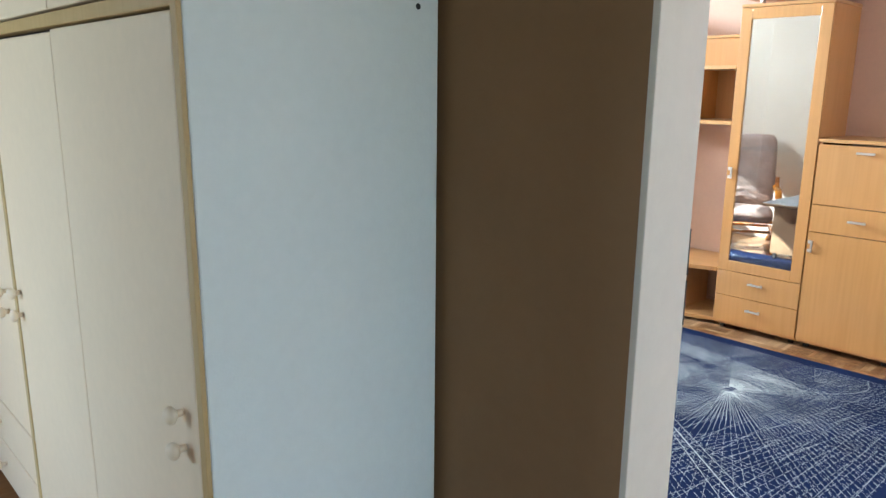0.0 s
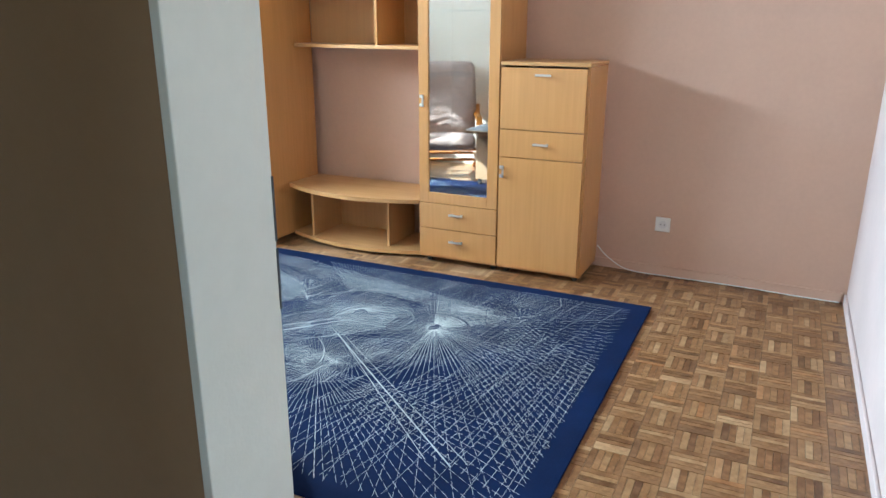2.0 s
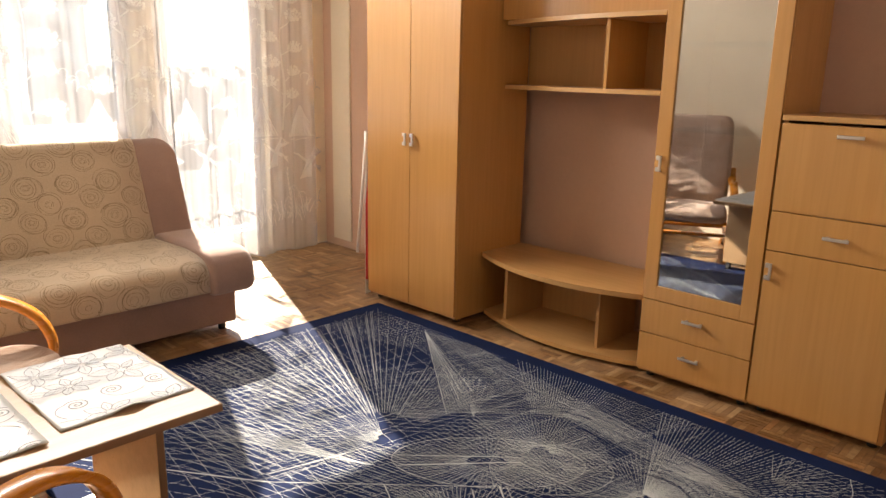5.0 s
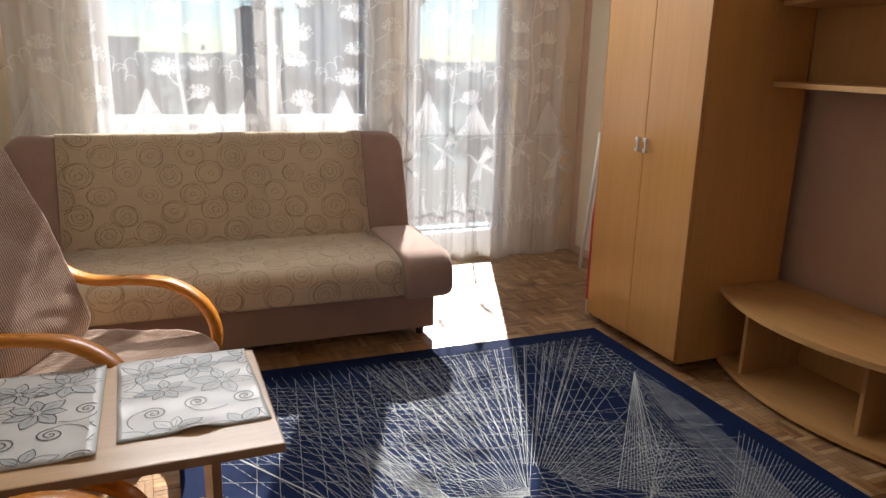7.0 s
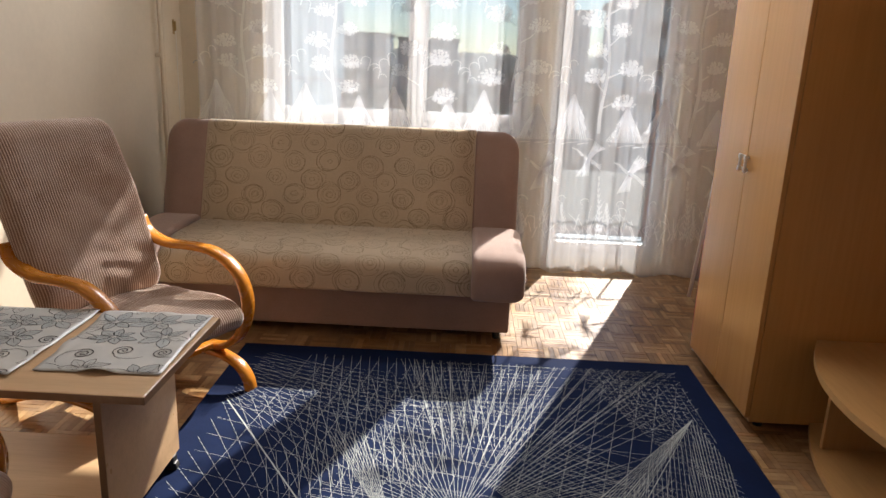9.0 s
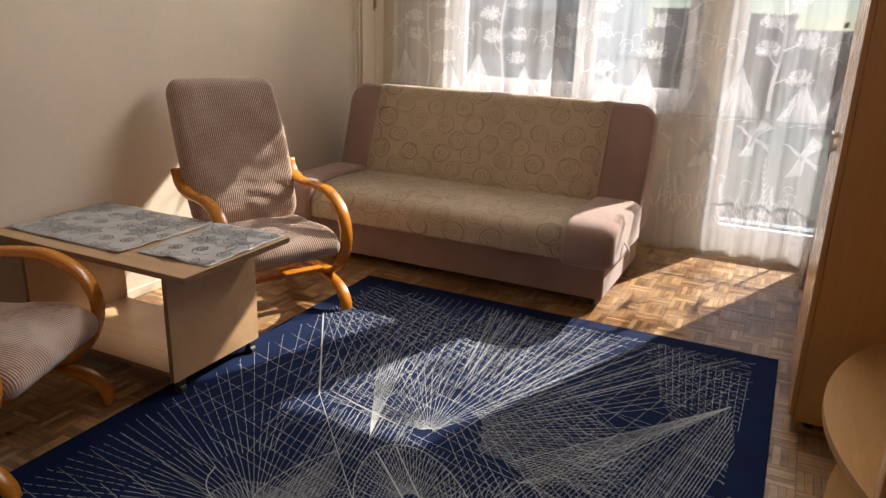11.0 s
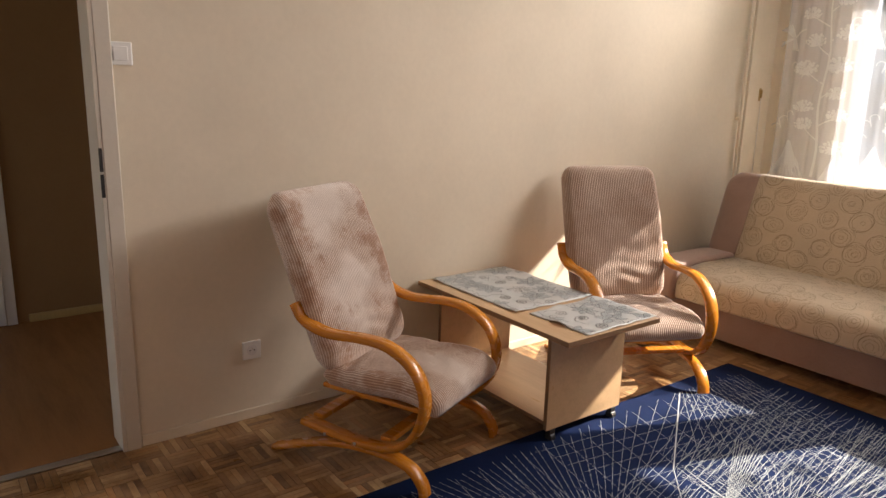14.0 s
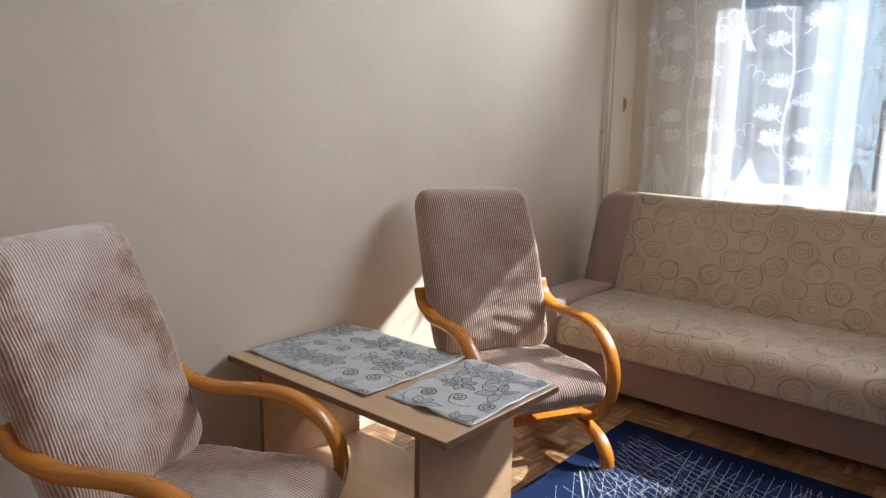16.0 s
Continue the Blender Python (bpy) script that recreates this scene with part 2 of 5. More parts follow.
FAR_ROOF = material("far_roof_felt", (0.10, 0.10, 0.11), 0.9)
FAR_GLASS = material("far_window_glass", (0.04, 0.06, 0.09), 0.1)
RAIL_RED = material("faded_red_rail_paint", (0.30, 0.12, 0.10), 0.5)


# ---- builders ----
def box(bm, x0, y0, z0, x1, y1, z1, bevel=0.0, segments=2):
    made = bmesh.ops.create_cube(bm, size=1.0, matrix=Matrix.LocRotScale(((x0 + x1) / 2, (y0 + y1) / 2, (z0 + z1) / 2), None, (x1 - x0, y1 - y0, z1 - z0)))
    if bevel:
        edges = list({e for v in made["verts"] for e in v.link_edges})
        bmesh.ops.bevel(bm, geom=edges, offset=bevel, segments=segments, profile=0.5, affect="EDGES")
    return bm


def boxed(*numbers, bevel=0.0, segments=2):
    return box(bmesh.new(), *numbers, bevel=bevel, segments=segments)


def cylinder(bm, a, b, r, sides=16, r2=None):
    a, b = Vector(a), Vector(b)
    turn = (b - a).to_track_quat("Z", "Y").to_matrix().to_4x4()
    bmesh.ops.create_cone(bm, cap_ends=True, segments=sides, radius1=r, radius2=r if r2 is None else r2, depth=(b - a).length, matrix=Matrix.Translation((a + b) / 2) @ turn)
    return bm


def strip(bm, points, normals, width, thick, side=Vector((0, 1, 0))):
    """A bent flat bar: points along its middle, normals across its thickness, its width along side."""
    rings = []
    for p, n in zip(points, normals):
        p, n = Vector(p), Vector(n).normalized()
        w, h, c = side * width / 2, n * thick / 2, 0.86
        rings.append([bm.verts.new(p + q) for q in (w * c + h, w + h * 0.6, w - h * 0.6, w * c - h, -w * c - h, -w - h * 0.6, -w + h * 0.6, -w * c + h)])
    for r, s in zip(rings, rings[1:]):
        for i in range(8):
            bm.faces.new((r[i], r[(i + 1) % 8], s[(i + 1) % 8], s[i]))
    bm.faces.new(rings[0][::-1])
    bm.faces.new(rings[-1])
    bmesh.ops.recalc_face_normals(bm, faces=bm.faces)
    return bm


def spline(points, steps):
    """A smooth run of points through the given ones."""
    pts = [Vector(p) for p in points]
    pts = [2 * pts[0] - pts[1], *pts, 2 * pts[-1] - pts[-2]]
    out = []
    for i in range(1, len(pts) - 2):
        a, b, c, d = pts[i - 1:i + 3]
        for k in range(steps):
            t = k / steps
            out.append(0.5 * (2 * b + (c - a) * t + (2 * a - 5 * b + 4 * c - d) * t * t + (3 * b - a - 3 * c + d) * t ** 3))
    return out + [pts[-2]]


def link(name, bm, mat, smooth=False):
    data = bpy.data.meshes.new(name)
    if smooth:
        for f in bm.faces:
            f.smooth = True
    bm.to_mesh(data)
    bm.free()
    data.materials.append(mat)
    return new(name, data)


def part(name, bm, mat, parent, label="", smooth=False):
    ob = link(name, bm, mat, smooth)
    ob.parent = parent
    return tagged(ob, label)


def thing(name, m, label, category, group="", kind=""):
    ob = new(name)
    ob.empty_display_size = 0.1
    ob.matrix_world = m
    return tagged(ob, label, category, group, kind)


def structure(name, bm, mat, label, category):
    return tagged(link(name, bm, mat), label, category, "", "structure")


def wall_with_holes(axis, at0, at1, lo, hi, z0, z1, holes):
    """A wall between at0 and at1 across its thickness, from lo to hi, with openings (lo, hi, z0, z1)."""
    bm = bmesh.new()

    def piece(a, b, c, d):
        if b - a > 1e-4 and d - c > 1e-4:
            if axis == "x":
                box(bm, at0, a, c, at1, b, d)
            else:
                box(bm, a, at0, c, b, at1, d)
    cuts = sorted({lo, hi, *[h[0] for h in holes], *[h[1] for h in holes]})
    for a, b in zip(cuts, cuts[1:]):
        over = sorted((h[2], h[3]) for h in holes if h[0] <= a + 1e-6 and h[1] >= b - 1e-6)
        z = z0
        for c, d in over:
            piece(a, b, z, c)
            z = d
        piece(a, b, z, z1)
    return bm

# ---- structure ----
WL, WR, WN, WW, HIGH = 1.26, 4.72, -0.33, 5.05, 2.5
DOOR = (-0.20, 0.655, 0.0, 2.02)
structure("wall_west", wall_with_holes("x", WL - 0.12, WL, WN, WW, 0, HIGH, [DOOR]), CREAM_WALL, "cream painted wall with a doorway", "wall")
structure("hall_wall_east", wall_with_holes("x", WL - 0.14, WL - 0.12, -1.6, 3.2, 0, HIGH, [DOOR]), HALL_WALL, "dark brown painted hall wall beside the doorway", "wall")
EAST = pose(4.613, -0.33, 0, 0, 0, -2.55)  # the east wall runs slightly out of square


def on_east(ob):
    ob.matrix_world = EAST @ ob.matrix_world
    return ob


on_east(structure("wall_east", boxed(0, -0.1, 0, 0.15, 5.7, HIGH), ROSE_WALL, "dusty rose painted wall behind the cabinets", "wall"))
structure("wall_south", boxed(WL - 0.12, WN - 0.12, 0, WR + 0.25, WN, HIGH), PALE_WALL, "pale pink painted wall", "wall")
WIN, BAL = (1.768, 3.44, 0.86, 2.222), (3.56, 4.36, 0.06, 2.222)
structure("wall_north", wall_with_holes("y", WW, WW + 0.2, WL - 0.12, WR + 0.35, 0, HIGH, [WIN, BAL]), CREAM_WALL, "cream window wall with a window and a balcony door", "wall")
structure("ceiling", boxed(WL - 0.12, WN - 0.12, HIGH, WR + 0.35, WW + 0.2, HIGH + 0.12), CEILING_PAINT, "plain white painted ceiling", "ceiling")
floor = structure("floor", boxed(WL - 0.02, WN, -0.10, WR + 0.2, WW, -0.006), JOINT, "worn oak mosaic parquet floor in basket squares", "floor")
# hall
structure("hall_floor", boxed(-0.64, -1.6, -0.10, WL - 0.02, 3.2, 0.0), HALL_FLOOR, "orange-brown laminate hall floor", "floor")
structure("hall_ceiling", boxed(-0.76, -1.72, HIGH, WL - 0.12, 3.32, HIGH + 0.12), CEILING_PAINT, "plain hall ceiling", "ceiling")
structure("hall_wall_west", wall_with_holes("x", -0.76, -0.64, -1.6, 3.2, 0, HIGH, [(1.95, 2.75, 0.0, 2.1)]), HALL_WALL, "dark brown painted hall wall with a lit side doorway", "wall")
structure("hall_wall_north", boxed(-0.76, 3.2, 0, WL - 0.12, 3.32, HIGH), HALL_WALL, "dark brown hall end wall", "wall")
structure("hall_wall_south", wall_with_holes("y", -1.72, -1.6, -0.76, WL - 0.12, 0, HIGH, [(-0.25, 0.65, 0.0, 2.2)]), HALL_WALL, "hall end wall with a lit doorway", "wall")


def casing():
    """White door frame round the doorway: lining, casing and stop, without its leaf."""
    frame_ob = thing("door_frame", pose(WL - 0.06, DOOR[1], 0), "chipped white painted door frame with an empty strike plate", "door frame", kind="structure")
    y0, y1, top = DOOR[0] - DOOR[1], 0.0, DOOR[3]
    for name, a, b in (("jamb", y1 - 0.012, y1 + 0.002), ("jamb", y0 - 0.002, y0 + 0.012)):
        part(name, boxed(-0.081, a, 0, 0.075, b, top, bevel=0.002), FRAME_PAINT, frame_ob)
    part("head_lining", boxed(-0.081, y0 + 0.012, top - 0.012, 0.075, y1 - 0.012, top, bevel=0.002), FRAME_PAINT, frame_ob)
    for x0, x1 in ((0.061, 0.077),):
        part("casing", boxed(x0, y1 + 0.0022, 0, x1, y1 + 0.058, top + 0.05, bevel=0.004), FRAME_PAINT, frame_ob)
        part("casing", boxed(x0, y0 - 0.058, 0, x1, y0 - 0.0022, top + 0.05, bevel=0.004), FRAME_PAINT, frame_ob)
        part("casing", boxed(x0, y0 - 0.0021, top + 0.0005, x1, y1 + 0.0021, top + 0.05, bevel=0.004), FRAME_PAINT, frame_ob)
    for z0, z1 in ((1.02, 1.105), (1.115, 1.20)):
        part("strike_plate", boxed(0.0725, y1 - 0.0128, z0, 0.0768, y1 - 0.0005, z1, bevel=0.0006), DARK, frame_ob, "dark metal strike plate")
    return frame_ob


casing()
tagged(link("threshold", boxed(WL - 0.045, DOOR[0] + 0.013, 0.0005, WL - 0.005, DOOR[1] - 0.013, 0.007, bevel=0.002), METAL), "flat aluminium threshold strip in the doorway", "threshold", "", "structure")


def skirting(name, mat, label, *pieces):
    bm = bmesh.new()
    for p in pieces:
        box(bm, *p, bevel=0.004)
    structure(name, bm, mat, label, "baseboard")


skirting("baseboard_west", CREAM_WALL, "low cream painted skirting board", (WL + 0.0005, DOOR[1] + 0.062, 0, WL + 0.007, WW, 0.048))
skirting("baseboard_east", ROSE_WALL, "low rose painted skirting board", (-0.014, 0.02, 0, -0.0005, 5.35, 0.055))
on_east(bpy.data.objects["baseboard_east"])
skirting("baseboard_south", PALE_WALL, "low pink painted skirting board", (WL, WN + 0.0005, 0, 4.59, WN + 0.014, 0.055))
skirting("baseboard_north", CREAM_WALL, "low cream painted skirting board", (WL + 0.016, WW - 0.014, 0, BAL[0], WW - 0.0005, 0.055), (BAL[1], WW - 0.014, 0, WR - 0.016, WW - 0.0005, 0.055))
skirting("hall_baseboard", STRIP_WOOD, "yellowed wooden skirting board in the hall", (-0.639, 0.56, 0.0005, -0.625, 3.19, 0.05))


def window(name, hole, sashes, label):
    """White framed window in the north wall: outer frame, sashes with panes, sill."""
    x0, x1, z0, z1 = hole
    w = thing(name, pose((x0 + x1) / 2, WW + 0.10, z0), label, "window", kind="structure")
    cx = (x0 + x1) / 2
    h = z1 - z0
    bm = bmesh.new()
    for b in ((x0 - cx, -0.03, 0, x0 - cx + 0.05, 0.03, h), (x1 - cx - 0.05, -0.03, 0, x1 - cx, 0.03, h), (x0 - cx + 0.05, -0.03, h - 0.05, x1 - cx - 0.05, 0.03, h), (x0 - cx + 0.05, -0.03, 0, x1 - cx - 0.05, 0.03, 0.05)):
        box(bm, *b, bevel=0.004)
    part("window_frame", bm, GLOSS_WHITE, w)
    for a, b in sashes:
        a, b = a - cx, b - cx
        bm = bmesh.new()
        for q in ((a, -0.045, 0.052, a + 0.055, 0.02, h - 0.052), (b - 0.055, -0.045, 0.052, b, 0.02, h - 0.052), (a + 0.055, -0.045, h - 0.11, b - 0.055, 0.02, h - 0.052), (a + 0.055, -0.045, 0.052, b - 0.055, 0.02, 0.11)):
            box(bm, *q, bevel=0.005)
        sash = part("sash", bm, GLOSS_WHITE, w)
        pane = part("pane", boxed(a + 0.05, -0.016, 0.105, b - 0.05, -0.010, h - 0.105), PANE, sash)
        pane.visible_shadow = False
    hx = sashes[0][1] - cx if len(sashes) > 1 else sashes[0][0] - cx + 0.034
    part("handle", boxed(hx - 0.015, -0.075, h * 0.5, hx + 0.005, -0.046, h * 0.5 + 0.11, bevel=0.004), PLASTIC, w)
    if z0 > 0.5:
        part("window_sill", boxed(x0 - cx - 0.05, -0.2, -0.03, x1 - cx + 0.05, -0.031, 0.0, bevel=0.006), GLOSS_WHITE, w)
    return w


window("window_1", WIN, [(WIN[0] + 0.052, 2.716), (2.726, WIN[1] - 0.052)], "white framed double window behind the sheer curtain")
window("window_2", BAL, [(BAL[0] + 0.052, BAL[1] - 0.052)], "white framed glazed balcony door behind the curtain")

# ---- outside ----
structure("ground", boxed(-900, 5.6, -9.6, 900, 2200, -9.0), GRASS, "grassy ground far below the balcony", "ground")
balcony = thing("balcony", pose(2.9, 5.26, -0.12), "concrete balcony with a low railing", "balcony", kind="structure")
part("slab", boxed(-3.2, 0.0, -0.1, 3.2, 0.86, 0.1), CONCRETE, balcony)
part("top_rail", boxed(-3.2, 0.752, 1.226, 3.2, 0.760, 1.234), RAIL_RED, balcony)
part("bottom_rail", boxed(-3.2, 0.75, 0.16, 3.2, 0.762, 0.175), RAIL_RED, balcony)
for i in range(9):
    part("post", boxed(-3.18 + i * 0.79, 0.75, 0.1, -3.168 + i * 0.79, 0.762, 1.226), RAIL_RED, balcony)
part("parapet_panel", boxed(-3.2, 0.772, 0.14, 3.2, 0.79, 0.62), CONCRETE, balcony, "pale corrugated parapet panel")


def block(x0, y0, x1, y1, top, step=3.2, mat=None):
    """A far block of flats with a roof and rows of windows on the side that faces the room."""
    b = thing("apartment_building", pose((x0 + x1) / 2, y0, -9.0), "grey prefabricated block of flats in the distance", "building", "distant blocks")
    w, h, d = x1 - x0, top + 9.0, y1 - y0
    part("wall", boxed(-w / 2, 0, 0, w / 2, d, h), mat or HAZY_WALL, b)
    part("roof", boxed(-w / 2 - 0.3, -0.3, h, w / 2 + 0.3, d + 0.3, h + 0.5), FAR_ROOF, b)
    data = None
    cols, rows = int(w / step), int(h / 2.8)
    for r in range(rows):
        for c in range(cols):
            if data is None:
                ob = part("window", boxed(-0.8, -0.05, 0, 0.8, 0.02, 1.4), FAR_GLASS, b)
                data = ob.data
            else:
                ob = new("window", data)
                ob.parent = b
            ob.location = (-w / 2 + (c + 0.5) * w / cols, -0.02, 0.9 + r * 2.8)
    return b


block(-24.3, 150, -13.4, 162, 4.3)
block(-11.2, 150, 0.6, 162, 3.7)
block(15.2, 110, 20.4, 122, 7.6)
block(15.6, 60, 23.5, 72, 5.8, 3.2, OUTER_WALL)
block(-9.5, 24, -2.6, 34, 9.0, 2.3, OUTER_WALL)


def tree(x, y, height, seed):
    rng = random.Random(seed)
    t = thing("tree", pose(x, y, -9.0, 0, 0, rng.uniform(0, 360)), "leafy broad tree below the balcony", "tree", "trees outside")
    bm = bmesh.new()
    cylinder(bm, (0, 0, 0), (0.2, 0.1, height * 0.55), 0.28, 8, 0.14)
    for i in range(5):
        a = i * 1.3
        cylinder(bm, (0.15, 0.08, height * 0.45), (math.cos(a) * height * 0.22, math.sin(a) * height * 0.22, height * 0.8), 0.1, 6, 0.03)
    part("trunk", bm, BARK, t)
    bm = bmesh.new()
    for i in range(1100):
        u, v, r = rng.uniform(0, 6.283), rng.uniform(-1, 1), rng.random() ** 0.4
        s = math.sqrt(1 - v * v)
        k = height * 0.3 * (0.75 + 0.35 * math.sin(3 * u + seed) * math.cos(4 * v))
        p = Vector((math.cos(u) * s * r * k, math.sin(u) * s * r * k, height * 0.7 + v * r * k * 1.05))
        q = Euler((rng.uniform(0, 6), rng.uniform(0, 6), rng.uniform(0, 6))).to_matrix()
        w = rng.uniform(0.14, 0.3)
        bm.faces.new([bm.verts.new(p + q @ Vector(c)) for c in ((-w, 0, 0), (0, -w * 0.6, 0.05), (w, 0, 0), (0, w * 0.6, 0.05))])
    part("crown", bm, FOLIAGE, t)


for i, (x, y, h) in enumerate(((-12, 48, 9.8), (-5, 55, 10.4), (1, 50, 9.6), (6.5, 58, 10.8), (12, 52, 9.9), (17, 46, 9.4), (23, 60, 10.6), (30, 56, 10.2), (-1.5, 38, 8.4), (9, 36, 8.2), (20, 38, 8.6))):
    tree(x, y, h, i)


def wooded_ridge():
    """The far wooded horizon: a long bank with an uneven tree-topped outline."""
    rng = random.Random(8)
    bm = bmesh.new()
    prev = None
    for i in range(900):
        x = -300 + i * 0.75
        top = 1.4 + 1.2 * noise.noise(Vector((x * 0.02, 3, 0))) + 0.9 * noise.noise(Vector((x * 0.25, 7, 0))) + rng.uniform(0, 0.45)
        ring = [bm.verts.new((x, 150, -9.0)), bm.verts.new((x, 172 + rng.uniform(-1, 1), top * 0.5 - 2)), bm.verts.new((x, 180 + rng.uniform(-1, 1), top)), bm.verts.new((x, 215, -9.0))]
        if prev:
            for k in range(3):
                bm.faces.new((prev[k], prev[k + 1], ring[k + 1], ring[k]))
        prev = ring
    return structure("backdrop", bm, HAZY_WOODS, "distant wooded ridge on the horizon", "woods")


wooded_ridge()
# ---- wall unit along the east wall ----
def bow_handle(parent, x, y, z, wide=0.088, upright=False):
    """A small steel bar handle on two short posts, in front of a door or drawer."""
    bm = bmesh.new()
    if upright:
        box(bm, x - 0.022, y - 0.011, z - 0.033, x - 0.012, y - 0.001, z + 0.033, bevel=0.002)
        for k in (-0.024, 0.024):
            box(bm, x - 0.020, y - 0.002, z + k - 0.009, x - 0.010, y + 0.013, z + k + 0.009, bevel=0.0015)
            box(bm, x - 0.012, y + 0.002, z + k - 0.006, x, y + 0.011, z + k + 0.006, bevel=0.001)
    else:
        box(bm, x - 0.028, y - wide / 2, z - 0.006, x - 0.020, y + wide / 2, z + 0.006, bevel=0.002)
        for k in (-0.35, 0.35):
            box(bm, x - 0.022, y + wide * k - 0.005, z - 0.005, x, y + wide * k + 0.005, z + 0.005, bevel=0.001)
    return part("handle", bm, METAL, parent, "brushed steel handle")


def carcass(t, y0, y1, z0, z1, depth, thick=0.018):
    """Side panels, bottom, top and back of a cabinet whose front lies at x = 0."""
    part("side_panel", boxed(0.0, y0, z0, depth, y0 + thick, z1, bevel=0.0015), BEECH, t)
    part("side_panel", boxed(0.0, y1 - thick, z0, depth, y1, z1, bevel=0.0015), BEECH, t)
    part("bottom_panel", boxed(0.002, y0 + thick, z0, depth, y1 - thick, z0 + thick), BEECH_IN, t)
    part("back_panel", boxed(depth - 0.008, y0 + thick, z0 + thick, depth - 0.003, y1 - thick, z1 - thick), BEECH_IN, t)
    for y in (y0 + 0.04, y1 - 0.04):
        for x in (0.05, depth - 0.05):
            part("foot", cylinder(bmesh.new(), (x, y, 0), (x, y, z0), 0.018, 12), DARK, t, "black plastic foot")


def wardrobe():
    w, d, h = 0.707, 0.53, 1.96
    t = thing("wardrobe", pose(4.168, 2.996, 0), "tall two-door beech laminate wardrobe standing by the wall", "wardrobe")
    carcass(t, 0, w, 0.028, h, d)
    part("top_panel", boxed(-0.018, -0.004, h, d, w + 0.004, h + 0.02, bevel=0.003), BEECH_FLAT, t)
    for y0, y1, hy in ((0.002, w / 2 - 0.0015, w / 2 - 0.028), (w / 2 + 0.0015, w - 0.002, w / 2 + 0.028)):
        door = part("door", boxed(-0.019, y0, 0.045, -0.001, y1, h - 0.003, bevel=0.002), BEECH, t)
        bow_handle(door, -0.019, hy, 0.965, upright=True)
    return t


def vitrine():
    w, d, h = 0.495, 0.40, 1.90
    t = thing("display_cabinet", pose(4.300, 1.490, 0), "tall beech display cabinet with a mirrored glass door and two drawers", "display cabinet")
    carcass(t, 0, w, 0.03, h, d)
    part("top_panel", boxed(-0.016, -0.003, h, d, w + 0.003, h + 0.018, bevel=0.003), BEECH_FLAT, t)
    part("cornice", boxed(-0.05, -0.06, h + 0.062, d - 0.03, w + 0.06, h + 0.082, bevel=0.004), BEECH_FLAT, t, "raised beech cornice board")
    for y in (0.09, w - 0.09):
        part("cornice_post", cylinder(bmesh.new(), (0.04, y, h + 0.018), (0.04, y, h + 0.062), 0.014, 16), METAL, t, "steel post under the cornice", True)
    bm = bmesh.new()
    z0, z1 = 0.374, h - 0.003
    for b in ((-0.019, 0.002, z0, -0.001, 0.064, z1), (-0.019, w - 0.064, z0, -0.001, w - 0.002, z1), (-0.019, 0.064, z1 - 0.062, -0.001, w - 0.064, z1), (-0.019, 0.064, z0, -0.001, w - 0.064, z0 + 0.062)):
        box(bm, *b, bevel=0.002)
    door = part("door", bm, BEECH, t)
    pane = boxed(-0.002, -w / 2 + 0.062, z0 + 0.06, 0.002, w / 2 - 0.062, z1 - 0.06)
    pane.transform(pose(-0.010, w / 2, 0, 0, 0, -0.35))
    part("glass", pane, MIRROR_GLASS, door, "dark reflecting glass")
    bow_handle(door, -0.019, w - 0.03, 0.965, upright=True)
    for z in (0.80, 1.10, 1.45):
        part("glass_shelf", boxed(0.03, 0.019, z, d - 0.01, w - 0.019, z + 0.006), SHELF_GLASS, t, "thin glass shelf")
    part("shelf", boxed(0.004, 0.019, 0.362, d - 0.01, w - 0.019, 0.378), BEECH_IN, t)
    for a, b in ((0.046, 0.215), (0.219, 0.370)):
        drawer = part("drawer", boxed(-0.019, 0.002, a, -0.001, w - 0.002, b, bevel=0.002), BEECH, t)
        bow_handle(drawer, -0.019, w / 2, (a + b) / 2 + 0.02)
    return t


def low_cabinet():
    w, d, h = 0.486, 0.40, 1.172
    t = thing("bureau_cabinet", pose(4.300, 1.000, 0), "low beech bureau cabinet with flap, drawer and door", "cabinet")
    carcass(t, 0, w, 0.03, h, d)
    part("top_panel", boxed(-0.024, -0.004, h, d, w, h + 0.02, bevel=0.003), BEECH_FLAT, t)
    flap = part("flap", boxed(-0.019, 0.014, 0.835, -0.001, w - 0.003, h - 0.010, bevel=0.002), BEECH, t)
    bow_handle(flap, -0.019, w / 2, 1.126)
    drawer = part("drawer", boxed(-0.019, 0.014, 0.682, -0.001, w - 0.003, 0.831, bevel=0.002), BEECH, t)
    bow_handle(drawer, -0.019, w / 2, 0.762)
    door = part("door", boxed(-0.019, 0.014, 0.046, -0.001, w - 0.003, 0.678, bevel=0.002), BEECH, t)
    bow_handle(door, -0.019, w - 0.025, 0.60, upright=True)
    return t


def bowed_board(bm, y0, y1, back, end0, end1, bulge, z0, z1):
    """A board whose front edge bows out between its two ends (x positions end0 at y0, end1 at y1)."""
    n = 24
    front = []
    for i in range(n + 1):
        k = i / n
        front.append((end0 + (end1 - end0) * k - bulge * 4 * k * (1 - k), y0 + (y1 - y0) * k))
    ring = [(back, y0), *front, (back, y1)]
    lo, hi = [bm.verts.new((x, y, z0)) for x, y in ring], [bm.verts.new((x, y, z1)) for x, y in ring]
    bm.faces.new(lo)
    bm.faces.new(hi[::-1])
    for i in range(len(ring)):
        j = (i + 1) % len(ring)
        bm.faces.new((lo[i], hi[i], hi[j], lo[j]))
    bmesh.ops.recalc_face_normals(bm, faces=bm.faces)
    return bm


